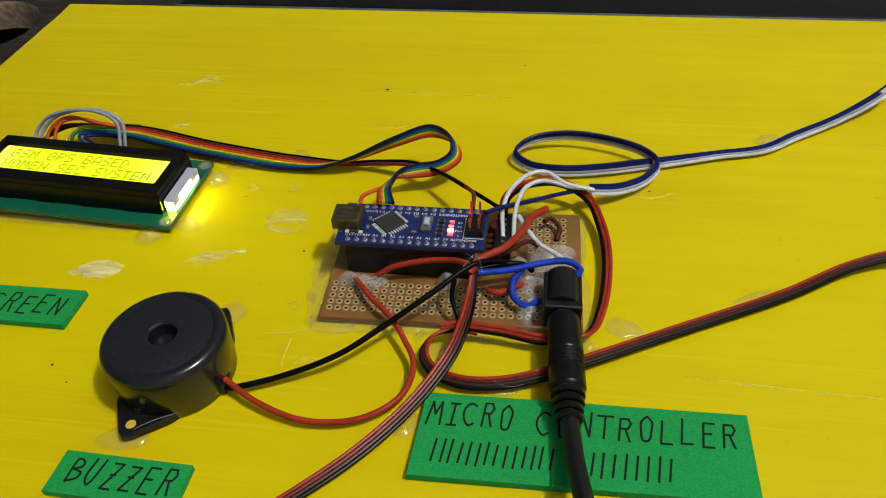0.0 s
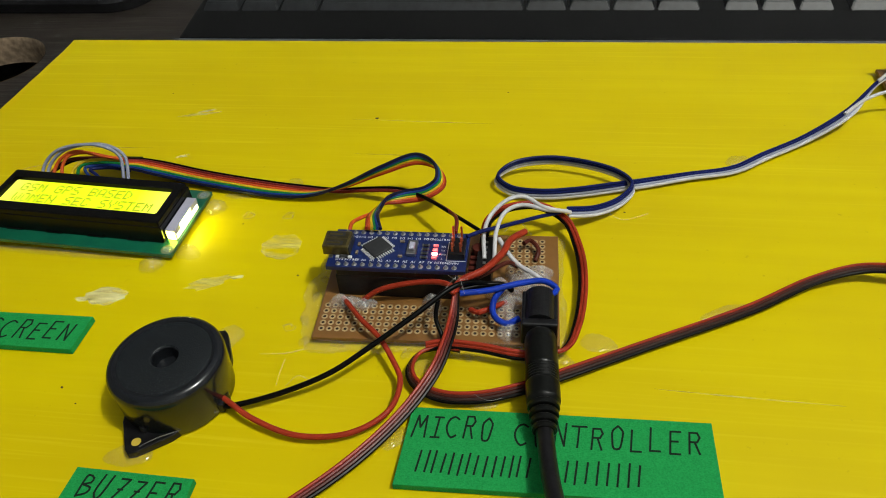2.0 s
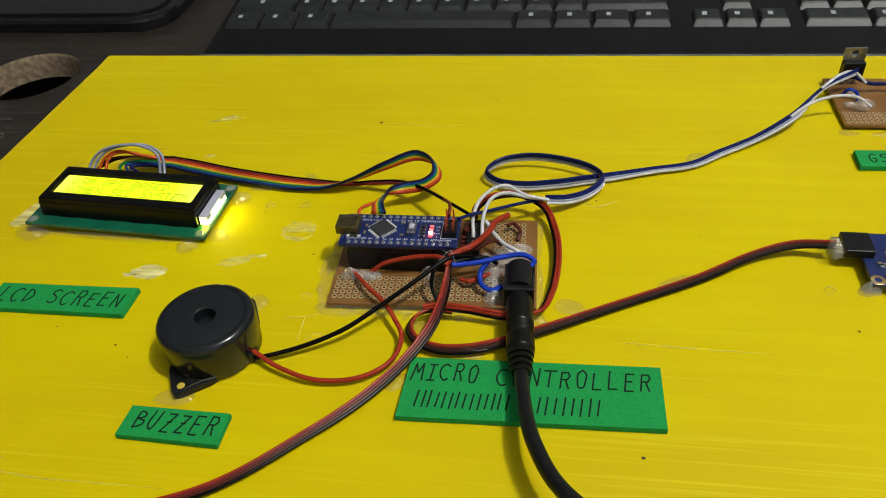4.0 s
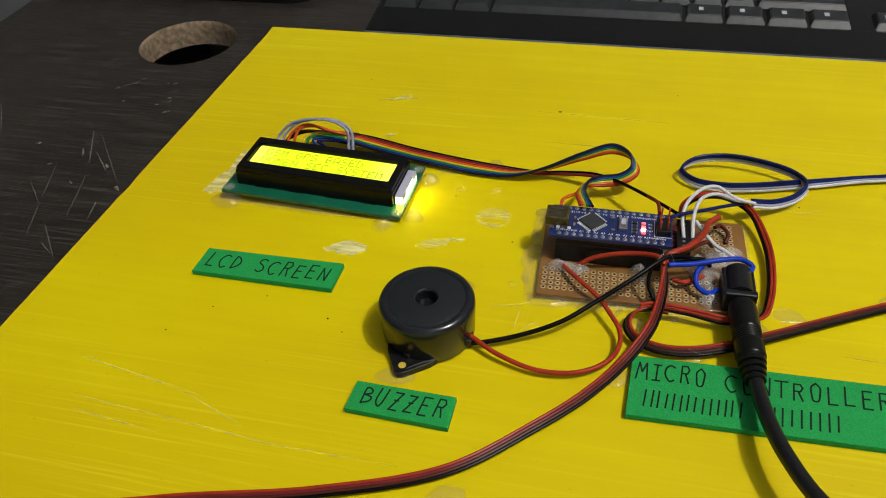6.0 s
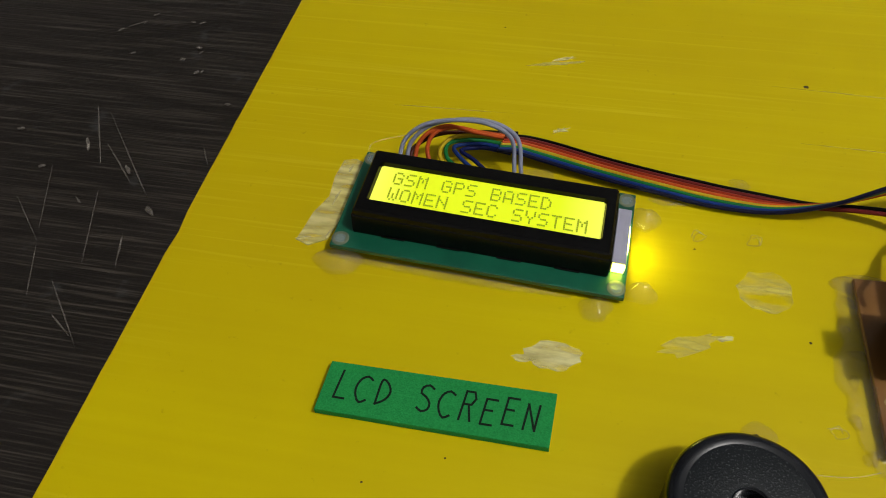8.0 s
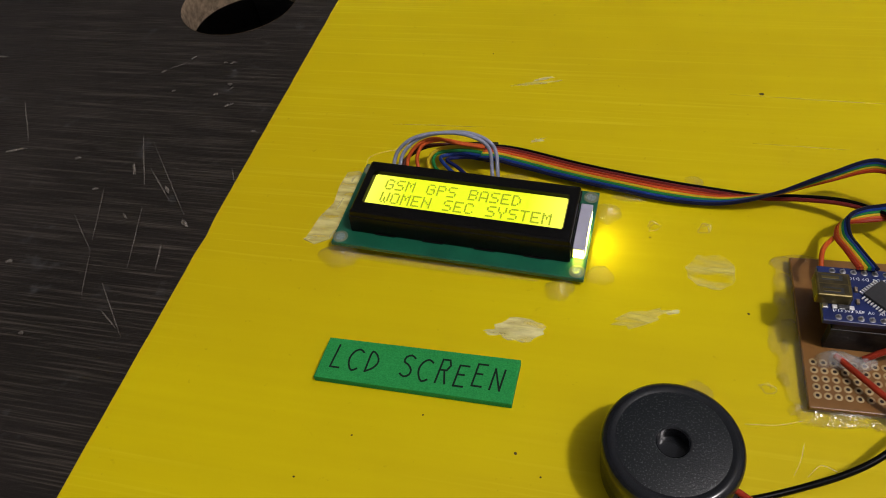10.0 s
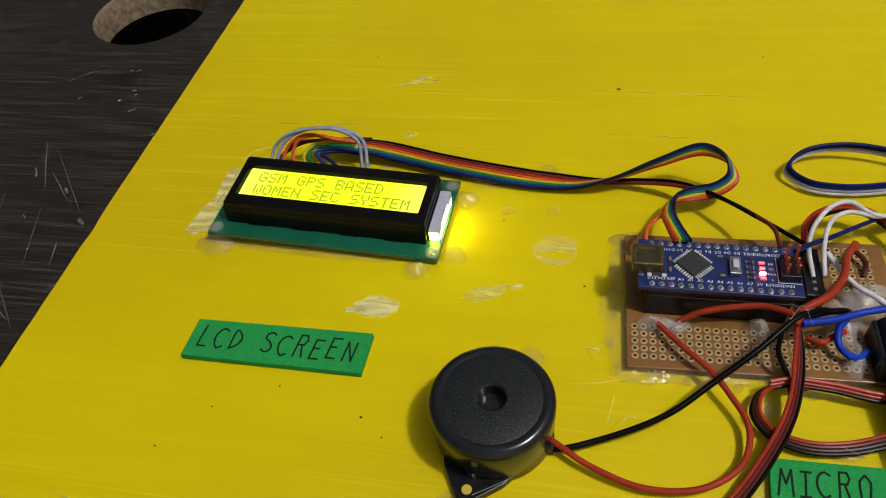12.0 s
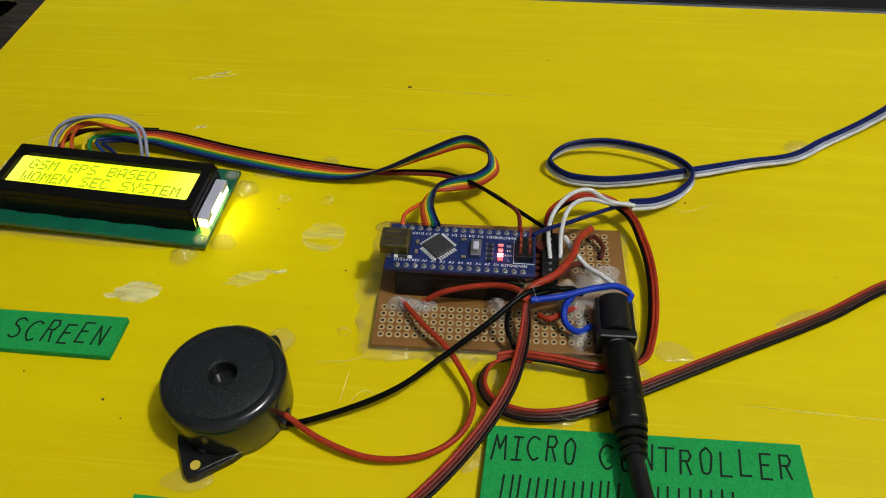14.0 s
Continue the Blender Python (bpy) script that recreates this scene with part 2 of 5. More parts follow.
GLUE = glue_material("hot_glue", (0.94, 0.93, 0.89), 0.035, 0.15, 260, 0.6, 0.36)
GLUE_MILKY = glue_material("milky_glue", (0.97, 0.97, 0.97), 0.22, 0.20, 260, 0.7, 0.36)
SCRATCH = material("bare_scratch", (0.30, 0.27, 0.23), 0.8, alpha=0.5, colour2=(0.12, 0.10, 0.08), scale=400)


def smear_material(name, colour, low, high, most):
    """A thin dried smear: streaky, see-through where it is thin."""
    m = material(name, colour, 0.42, bump=0.6, bump_scale=420, spec=0.18)
    t = m.node_tree
    b = t.nodes["Principled BSDF"]
    v = t.nodes.new("ShaderNodeTexCoord").outputs["Object"]
    a = ramp_of(t, noise_of(t, v, 210, (0.4, 1.6, 1), 7, 14), low, high)
    k = add_node(t, "ShaderNodeMath")
    k.operation = "MULTIPLY"
    k.inputs[1].default_value = most
    t.links.new(a, k.inputs[0])
    t.links.new(k.outputs[0], b.inputs["Alpha"])
    return m


SMEAR = smear_material("dried_glue_smear", (0.88, 0.80, 0.20), 0.34, 0.74, 0.50)
SMEAR_WHITE = smear_material("dried_white_smear", (0.92, 0.87, 0.42), 0.30, 0.68, 0.70)
TAPE = smear_material("clear_strip", (0.90, 0.86, 0.40), 0.22, 0.66, 0.66)
SPECK = material("dark_speck", (0.05, 0.035, 0.01), 0.8)


def wire_material(name, colour):
    return material(name, colour, 0.29, colour2=tuple(c * 0.8 for c in colour), scale=160, bump=0.12, bump_scale=400, spec=0.08)


W = {name: wire_material("wire_" + name, colour) for name, colour in {
    "red": (0.34, 0.036, 0.016), "black": (0.003, 0.003, 0.003), "brown": (0.085, 0.020, 0.014), "grey": (0.045, 0.024, 0.020),
    "orange": (0.60, 0.10, 0.022), "yellow": (0.62, 0.44, 0.02), "green": (0.015, 0.20, 0.05), "blue": (0.015, 0.045, 0.22),
    "navy": (0.010, 0.016, 0.10),  "ink": (0.010, 0.011, 0.035), "white": (0.62, 0.62, 0.64), "silver": (0.30, 0.32, 0.42),
    "royal": (0.012, 0.045, 0.42), "maroon": (0.16, 0.022, 0.02)}.items()}

# ---- mesh helpers: all meshes are drawn in millimetres ----
MM = 0.001


def part(name, bm, mat, parent=None, label="", at=None, smooth=False):
    """Links a bmesh as one mesh object under a thing or a part."""
    bm.normal_update()
    if smooth:
        for e in bm.edges:
            if len(e.link_faces) == 2 and e.calc_face_angle(0.0) > 0.7:
                e.smooth = False
    me = bpy.data.meshes.new(name)
    bmesh.ops.scale(bm, vec=(MM, MM, MM), verts=bm.verts)
    bm.to_mesh(me)
    bm.free()
    if smooth:
        me.polygons.foreach_set("use_smooth", [True] * len(me.polygons))
    me.materials.append(mat)
    return share(name, me, parent, label, at)


def share(name, me, parent=None, label="", at=None):
    ob = new(name, me)
    ob.parent = parent
    if at is not None:
        ob.matrix_basis = at
    return tagged(ob, label)


def thing(name, label, category, x=0, y=0, z=0, rx=0, ry=0, rz=0, group="", kind=""):
    ob = new(name)
    ob.empty_display_size = 0.005
    ob.matrix_basis = pose(x * MM, y * MM, z * MM, rx, ry, rz)
    return tagged(ob, label, category, group, kind)


def box(x0, x1, y0, y1, z0, z1, bevel=0.0, bm=None, seg=2):
    b = bmesh.new()
    bmesh.ops.create_cube(b, size=1)
    bmesh.ops.scale(b, vec=(x1 - x0, y1 - y0, z1 - z0), verts=b.verts)
    bmesh.ops.translate(b, vec=((x0 + x1) / 2, (y0 + y1) / 2, (z0 + z1) / 2), verts=b.verts)
    if bevel:
        bmesh.ops.bevel(b, geom=list(b.edges), offset=bevel, segments=seg, affect="EDGES", profile=0.5)
    return joined(bm, b)


def joined(bm, b):
    if bm is None:
        return b
    me = bpy.data.meshes.new("scratch")
    b.to_mesh(me)
    b.free()
    bm.from_mesh(me)
    bpy.data.meshes.remove(me)
    return bm


def lathe(profile, n=48, bm=None, axis="z", centre=(0, 0, 0)):
    """A turned shape from (radius, height) pairs; ends at radius 0 are closed."""
    b = bmesh.new()
    rings = []
    for r, h in profile:
        if r <= 1e-6:
            rings.append([b.verts.new((0, 0, h))])
        else:
            rings.append([b.verts.new((r * math.cos(2 * math.pi * k / n), r * math.sin(2 * math.pi * k / n), h)) for k in range(n)])
    for a, c in zip(rings, rings[1:]):
        for k in range(n):
            q = (k + 1) % n
            if len(a) == 1 and len(c) > 1:
                b.faces.new((a[0], c[q], c[k]))
            elif len(c) == 1 and len(a) > 1:
                b.faces.new((a[k], a[q], c[0]))
            elif len(a) > 1:
                b.faces.new((a[k], a[q], c[q], c[k]))
    if axis == "y":
        bmesh.ops.rotate(b, cent=(0, 0, 0), matrix=Matrix.Rotation(radians(90), 3, "X"), verts=b.verts)
    elif axis == "x":
        bmesh.ops.rotate(b, cent=(0, 0, 0), matrix=Matrix.Rotation(radians(90), 3, "Y"), verts=b.verts)
    bmesh.ops.translate(b, vec=centre, verts=b.verts)
    bmesh.ops.recalc_face_normals(b, faces=b.faces)
    return joined(bm, b)


def slab(outline, z0, z1, bevel=0.0):
    """An upright prism over a flat outline."""
    b = bmesh.new()
    low = [b.verts.new((x, y, z0)) for x, y in outline]
    face = b.faces.new(low)
    up = bmesh.ops.extrude_face_region(b, geom=[face])
    bmesh.ops.translate(b, vec=(0, 0, z1 - z0), verts=[v for v in up["geom"] if isinstance(v, bmesh.types.BMVert)])
    bmesh.ops.recalc_face_normals(b, faces=b.faces)
    if bevel:
        top = [e for e in b.edges if all(abs(v.co.z - z1) < 1e-6 for v in e.verts)]
        bmesh.ops.bevel(b, geom=top, offset=bevel, segments=2, affect="EDGES", profile=0.5)
    return b


def glide(points, step=1.2):
    """A smooth line through points (Catmull-Rom, centripetal), in even small steps."""
    p = [np.array(q, float) for q in points]
    p = [2 * p[0] - p[1]] + p + [2 * p[-1] - p[-2]]
    out = []
    for a, b, c, d in zip(p, p[1:], p[2:], p[3:]):
        n = max(2, int(np.linalg.norm(c[:3] - b[:3]) / step))
        t0 = 0.0
        t1 = t0 + max(1e-3, np.linalg.norm((b - a)[:3])) ** 0.5
        t2 = t1 + max(1e-3, np.linalg.norm((c - b)[:3])) ** 0.5
        t3 = t2 + max(1e-3, np.linalg.norm((d - c)[:3])) ** 0.5
        for k in range(n):
            t = t1 + (t2 - t1) * k / n
            a1 = (t1 - t) / (t1 - t0) * a + (t - t0) / (t1 - t0) * b
            a2 = (t2 - t) / (t2 - t1) * b + (t - t1) / (t2 - t1) * c
            a3 = (t3 - t) / (t3 - t2) * c + (t - t2) / (t3 - t2) * d
            b1 = (t2 - t) / (t2 - t0) * a1 + (t - t0) / (t2 - t0) * a2
            b2 = (t3 - t) / (t3 - t1) * a2 + (t - t1) / (t3 - t1) * a3
            out.append((t2 - t) / (t2 - t1) * b1 + (t - t1) / (t2 - t1) * b2)
    out.append(p[-2])
    return out


def sweep(line, radius, n=9, bm=None):
    """A round tube along a line; radius may be a list, one value a point."""
    b = bmesh.new() if bm is None else bm
    line = [Vector(q[:3]) for q in line]
    radii = radius if isinstance(radius, list) else [radius] * len(line)
    rings, up = [], None
    for k, q in enumerate(line):
        way = (line[min(k + 1, len(line) - 1)] - line[max(k - 1, 0)]).normalized()
        if up is None:
            up = way.orthogonal().normalized()
        up = (up - way * up.dot(way)).normalized()
        side = way.cross(up)
        rings.append([b.verts.new(q + radii[k] * (math.cos(2 * math.pi * j / n) * up + math.sin(2 * math.pi * j / n) * side)) for j in range(n)])
    for a, c in zip(rings, rings[1:]):
        for j in range(n):
            b.faces.new((a[j], a[(j + 1) % n], c[(j + 1) % n], c[j]))
    b.faces.new(list(reversed(rings[0])))
    b.faces.new(rings[-1])
    return b


def wire(name, colour, points, radius, label, category="wire", group="loose hook-up wires"):
    ob = part(name, sweep(glide(points), radius), W[colour], smooth=True)
    return tagged(ob, label, category, group)


def ribbon(name, label, points, sides, colours, pitch, radius, group="ribbon cables", ends=None):
    """A flat cable: one tube a wire, side by side; sides gives, at each point, the way across from the first wire to the last."""
    top = thing(name, label, "ribbon cable", *points[0], group=group)
    base = np.array(points[0], float)
    rows = glide([np.r_[np.array(p, float) - base, np.array(s, float)] for p, s in zip(points, sides)])
    for k, colour in enumerate(colours):
        line = []
        last = len(rows) if not ends or colour not in ends else int(len(rows) * ends[colour] / (len(points) - 1)) + 1
        for r in rows[:last]:
            s = r[3:6] / max(1e-6, np.linalg.norm(r[3:6]))
            spread = np.linalg.norm(r[3:6])
            line.append(r[:3] + s * spread * (k - (len(colours) - 1) / 2) * pitch)
        part("wire", sweep(line, radius, 8), W[colour], top, colour + " insulated wire", smooth=True)
    return top


def blob(rx, ry, h, seed, n=28, rough=0.16, power=1.9):
    """A flat-bottomed drop of glue with an uneven rim."""
    rng = random.Random(seed)
    ph = [rng.uniform(0, 6.28) for _ in range(4)]
    b = bmesh.new()
    rings = []
    for i in range(7):
        s = i / 7.0
        z = h * s
        shrink = 1 - s ** power
        ring = []
        for k in range(n):
            a = 2 * math.pi * k / n
            w = 1 + rough * (math.sin(2 * a + ph[0]) * 0.6 + math.sin(3 * a + ph[1]) * 0.5 + math.sin(5 * a + ph[2]) * 0.3)
            ring.append(b.verts.new((rx * w * shrink * math.cos(a), ry * w * shrink * math.sin(a), z)))
        rings.append(ring)
    tip = b.verts.new((0, 0, h))
    for a, c in zip(rings, rings[1:]):
        for k in range(n):
            b.faces.new((a[k], a[(k + 1) % n], c[(k + 1) % n], c[k]))
    for k in range(n):
        b.faces.new((rings[-1][k], rings[-1][(k + 1) % n], tip))
    return b


def glue_drop(x, y, z, rx, ry, h, seed, turn=0, mat=None, rough=0.16, label="clear dried hot glue drop on the yellow board"):
    ob = part("glue_drop", blob(rx, ry, h, seed, rough=rough), mat or GLUE, None, "", pose(x * MM, y * MM, z * MM, 0, 0, turn), True)
    return tagged(ob, label, "glue", "hot glue drops")


# handwriting: strokes on a 6 x 10 grid, two digits a point
STROKES = {
    "L": "19 10 50", "C": "58 39 18 05 12 30 51", "D": "10 19 38 55 42 10", "S": "58 39 18 16 35 53 51 30 11",
    "R": "10 19 49 57 45 15|35 50", "E": "59 19 10 50|15 45", "N": "10 19 50 59", "B": "10 19 48 46 15 54 52 10",
    "U": "19 12 30 41 59", "Z": "19 59 10 50|25 45", "M": "00 19 34 59 60", "I": "30 39|19 59|10 50", "O": "39 17 14 20 40 54 57 39",
    "T": "30 39|09 69", "A": "00 39 60|13 53", "G": "58 39 17 13 30 52 54 34"}


def strokes(lines, width):
    """Flat pen strokes, one thin bar a stretch of line, a fraction of a millimetre proud of the sheet."""
    b = bmesh.new()
    k = 0
    for line in lines:
        for p, q in zip(line, line[1:]):
            p, q = Vector((p[0], p[1], 0)), Vector((q[0], q[1], 0))
            way = (q - p).normalized()
            side = Vector((-way.y, way.x, 0)) * width / 2
            p, q, z = p - way * width * 0.35, q + way * width * 0.35, 0.10 + 0.004 * (k % 9)
            ring = [p + side, p - side, q - side, q + side]
            low, top = [b.verts.new(v) for v in ring], [b.verts.new(v + Vector((0, 0, z))) for v in ring]
            b.faces.new(top)
            for n in range(4):
                b.faces.new((low[n], low[(n + 1) % 4], top[(n + 1) % 4], top[n]))
            k += 1
    return b


def handwriting(text, x, y, wide, high, seed, slant=0.12):
    """The pen lines of a word, letters filling the width, a little uneven."""
    rng = random.Random(seed)
    pitch = wide / len(text)
    out = []
    for k, ch in enumerate(text):
        if ch == " ":
            continue
        dx, dy, grow = rng.uniform(-0.03, 0.03) * pitch, rng.uniform(-0.06, 0.06) * high, rng.uniform(0.9, 1.05)
        letter = []
        for s in STROKES[ch].split("|"):
            line = []
            for point in s.split():
                u, v = int(point[0]) / 6.0 * 0.78, int(point[1]) / 9.0 * grow
                line.append((x + (k + u) * pitch + dx + slant * v * high, y + v * high + dy, 0.0))
            letter.append(glide(line, 0.7) if ch in "CSOGUDB" else line)
        out.append(letter)
    return out


def bars(count, x, y, wide, high, seed):
    """Plain upright bars of the size of a line of writing."""
    rng = random.Random(seed)
    out = []
    for k in range(2 * count):
        px = x + wide * (k + rng.uniform(-0.1, 0.1)) / (2 * count)
        low, top = y + rng.uniform(0, 0.1) * high, y + high * rng.uniform(0.9, 1.05)
        out.append([[(px, low, 0), (px + 0.9, top, 0)]])
    return out


def foam_label(label, corners, pens, seed):
    """A cut sheet of foam with pen writing; corners in the board's plane, from the far left round to the near left."""
    cx = sum(c[0] for c in corners) / 4
    cy = sum(c[1] for c in corners) / 4
    top = thing("foam_label", label, "label", cx, cy, 0, group="green foam labels")
    part("sheet", slab([(x - cx, y - cy) for x, y in reversed(corners)], 0.3, 2.5, 0.15), FOAM, top)
    turn = math.degrees(math.atan2(corners[2][1] - corners[3][1], corners[2][0] - corners[3][0]))
    for line in pens:
        for letter in line:
            part("letter", strokes(letter, 0.54), INK, top, "", pose((corners[3][0] - cx) * MM, (corners[3][1] - cy) * MM, 2.5 * MM, 0, 0, turn))
    part("glue_backing", slab([((x - cx) * 0.96, (y - cy) * 0.9) for x, y in reversed(corners)], 0.0, 0.3), GLUE_MILKY, top, "thin dried glue under the sheet")
    return top

# ---- the room ----


def wall(name, x0, x1, y0, y1, z0, z1, mat, label):
    return tagged(part(name, box(x0, x1, y0, y1, z0, z1), mat), label, name.split("_")[0], "", "structure")


FZ = -770
wall("floor", -1800, 1900, -1900, 1700, FZ - 60, FZ, FLOOR, "grey speckled stone floor of the room")
wall("ceiling", -1800, 1900, -1900, 1700, 1900, 1960, CEIL, "plain pale grey painted ceiling above the desk")
wall("wall_north", -1800, 1900, 1700, 1800, FZ, 1900, WALL, "plain grey-blue painted wall behind the desk")
wall("wall_south", -1800, 1900, -2000, -1900, FZ, 1900, PALE, "plain white painted wall of the room")
wall("wall_east", 1900, 2000, -1900, 1700, FZ, 1900, WALL, "plain grey-blue painted wall of the room")
wall("wall_west", -1900, -1800, -1900, 1700, FZ, 1900, WALL, "plain grey-blue painted wall beside the desk")

# ---- the desk, with its cable hole ----
DZ = -20.0


def desk():
    top = thing("desk", "worn dark brown wooden desk with a round cable hole", "desk", 0, 0, FZ)
    lift = DZ - FZ
    x0, x1, y0, y1, hx, hy, r, n = -440, 760, -260, 640, -288, 363, 31.5, 64
    b = bmesh.new()
    outer = []
    ring = []
    for k in range(n):
        a = 2 * math.pi * k / n
        c, s = math.cos(a), math.sin(a)
        ring.append((hx + r * c, hy + r * s))
        reach = min(((x1 - hx) / c if c > 1e-9 else (x0 - hx) / c if c < -1e-9 else 1e9), ((y1 - hy) / s if s > 1e-9 else (y0 - hy) / s if s < -1e-9 else 1e9))
        outer.append((hx + reach * c, hy + reach * s))
    layers = [[b.verts.new((x, y, z)) for x, y in loop] for loop, z in ((ring, lift - 17), (outer, lift - 17), (outer, lift), (ring, lift - 0.6))]
    for u, v in ((0, 1), (1, 2), (2, 3)):
        for k in range(n):
            q = (k + 1) % n
            b.faces.new((layers[u][k], layers[v][k], layers[v][q], layers[u][q]))
    bmesh.ops.recalc_face_normals(b, faces=b.faces)
    part("desktop", b, WOOD, top, "dark brown worn wood top")
    part("cable_hole", lathe([(31.5, lift - 0.3), (30.9, lift - 1.4), (30.4, lift - 5), (30.5, lift - 11), (30.5, lift - 17)], 64, None, "z", (hx, hy, 0)), RAW_EDGE, top, "raw chipboard edge of the round hole", smooth=True)
    marks = ((-399, 306, 5.0, 0.9, 0), (-353, 259, 17, 0.35, -54), (-346, 240, 5.5, 0.8, 18), (-313, 238, 1.6, 0.9, 10), (-283.5, 234, 4.4, 0.7, -60), (-282, 240, 17, 0.3, -62),
             (-268, 227, 12, 0.3, -45), (-290, 286, 1.3, 0.8, 30), (-273, 309, 1.2, 0.8, 0), (-264, 293, 1.5, 0.9, 0), (-259, 278, 1.3, 1.0, 40), (-268, 285, 1.2, 0.9, 0), (-295, 221, 1.5, 0.8, 20),
             (-274, 208, 2.2, 0.4, -40), (-330, 200, 9, 0.3, -50), (-250, 190, 7, 0.35, -75), (-310, 180, 1.6, 1.0, 0), (-255, 160, 6, 0.3, -35), (-285, 150, 1.2, 0.8, 0), (-240, 262, 1.4, 0.8, 0), (-238, 235, 5, 0.25, -60),
             (-265.5, 230.5, 30, 0.2, -50), (-288, 198, 12.7, 0.2, -45), (-275, 178.5, 11.2, 0.2, -69), (-256.5, 164.5, 15.6, 0.2, -48), (-264.5, 198.5, 18.3, 0.18, -73), (-286, 207.5, 14.4, 0.2, -70),
             (-269, 309, 1.6, 0.7, 30), (-302, 300, 1.8, 0.6, 50), (-263, 224, 2.6, 0.8, -50), (-247, 207, 3.0, 1.0, -40), (-257, 279, 1.0, 0.6, 70), (-291, 312, 1.6, 0.5, 40), (-296, 305, 4.5, 0.4, 35), (-262, 290, 1.2, 0.5, 60))
    for k, (x, y, a, c, turn) in enumerate(marks):
        g = random.Random(k)
        pts = [(a * math.cos(q * 0.5236) * g.uniform(0.75, 1.1), c * math.sin(q * 0.5236) * g.uniform(0.6, 1.2)) for q in range(12)]
        part("scratch", slab(pts, 0, 0.08), SCRATCH, top, "pale scratch in the worn top", pose(x * MM, y * MM, (lift + 0.02) * MM, 0, 0, turn))
    for px in (-420, 720):
        part("side_panel", box(px, px + 20, -230, 600, 0, lift - 17, 1), WOOD, top)
    part("back_panel", box(-400, 720, 560, 578, 150, lift - 17, 1), WOOD, top)


desk()

# ---- the yellow board ----


def painted_board():
    top = thing("painted_board", "yellow painted wooden board with brush streaks, lying on the desk", "board", 0, 0, DZ)
    h = -DZ
    rng = random.Random(5)
    left = [(-227.9 + 0.0187 * (y + 150) + rng.uniform(-0.1, 0.1) + (0.6 if abs(y - 184) < 4 else 0.0), y) for y in range(-150, 346, 8)]
    part("panel", slab([(330, -150), (330, 351)] + [(-219.3, 351)] + left[::-1], 0, h, 0.7), YELLOW, top, "yellow brushed paint on wood")

    def smear(outline, mat, label):
        part("smear", slab(outline, h + 0.02, h + 0.12), mat, top, label)

    def patch(x, y, rx, ry, turn, seed, ragged=0.25):
        g = random.Random(seed)
        pts = []
        for k in range(22):
            a = 2 * math.pi * k / 22
            w = 1 + ragged * g.uniform(-1, 1)
            u, v = rx * w * math.cos(a), ry * w * math.sin(a)
            c, s = math.cos(radians(turn)), math.sin(radians(turn))
            pts.append((x + u * c - v * s, y + u * s + v * c))
        return pts
    smear(patch(-108, 162.6, 7.4, 4.2, 4, 1, 0.12), SMEAR_WHITE, "pale dried glue smear")
    smear(patch(-114, 161, 4.5, 1.0, 8, 2, 0.4), SMEAR_WHITE, "white dried glue streak")
    smear(patch(-54, 191.5, 7.2, 6.8, 10, 3, 0.10), SMEAR, "pale dried glue patch")
    smear(patch(-74, 171.6, 9.2, 2.3, 28, 4, 0.35), SMEAR, "pale dried glue smear")
    smear(patch(-65, 174.6, 2.0, 0.7, 20, 5, 0.3), SMEAR_WHITE, "white dried glue streak")
    smear(patch(-119, 278, 8, 0.9, 14, 6, 0.5), SMEAR, "faint dried glue smear")
    smear(patch(-116.5, 281, 4.2, 0.8, 22, 7, 0.3), SMEAR_WHITE, "white dried glue streak")
    smear(patch(-134, 238.5, 2.0, 0.8, 10, 12, 0.4), SMEAR_WHITE, "tiny dried glue crumb")
    smear(patch(-114, 245, 2.6, 1.0, 25, 8, 0.5), SMEAR_WHITE, "tiny dried glue crumb")
    for x, y, r in ((-103.3, 123.9, 0.45), (-44, 177, 0.4), (153, 148.8, 0.5), (79, 92.6, 0.6), (-36, 277.5, 0.8), (67.7, 217.7, 0.4), (-96, 118.5, 0.3), (-130, 131, 0.3), (-148, 122, 0.3), (-72.5, 203, 0.3), (-160, 108, 0.35), (20, 301, 0.35), (-139, 296, 0.3)):
        part("speck", slab(patch(x, y, r, r * 0.8, 0, int(x * 7)), h + 0.02, h + 0.1), SPECK, top, "tiny dark speck")
    for x, y, long, turn in ((-15, 275.5, 26, -1.5), (-25, 250, 12, -1), (-152, 250, 16, 2), (-160, 74, 20, -4), (-121, 71, 19, -4.5), (-85, 69.5, 18, 0), (-162, 87.5, 22, -9.5), (-131, 80, 12, -20), (-160, 68.6, 15, -5.5), (100, 137, 20, -2)):
        smear(patch(x, y, long, 0.22, turn, int(long * 9 + x), 0.5), SMEAR, "thin pale brush line")
    return top


painted_board()

# ---- green foam labels ----
foam_label("green foam label reading LCD SCREEN in black marker", [(-162.8, 150.4), (-105.8, 150.8), (-106.3, 136.6), (-163.6, 136.8)],
           [handwriting("LCD SCREEN", 3.2, 3.6, 52, 7.4, 1)], 1)
foam_label("green foam label reading BUZZER in black marker", [(-83.0, 96.8), (-49.3, 96.2), (-49.6, 84.2), (-83.8, 85.3)],
           [handwriting("BUZZER", 3.6, 2.8, 29, 7.0, 2)], 2)
foam_label("large green foam label reading MICRO CONTROLLER, second line barred", [(4.9, 124.2), (86.2, 125.8), (86.5, 101.6), (3.5, 99.6)],
           [handwriting("MICRO", 3.0, 14.8, 22.6, 7.2, 3), handwriting("CONTROLLER", 30.6, 14.2, 50, 7.0, 4),
            bars(7, 5.4, 3.8, 31, 6.6, 5), bars(4, 44.0, 3.2, 21, 6.8, 6)], 3)
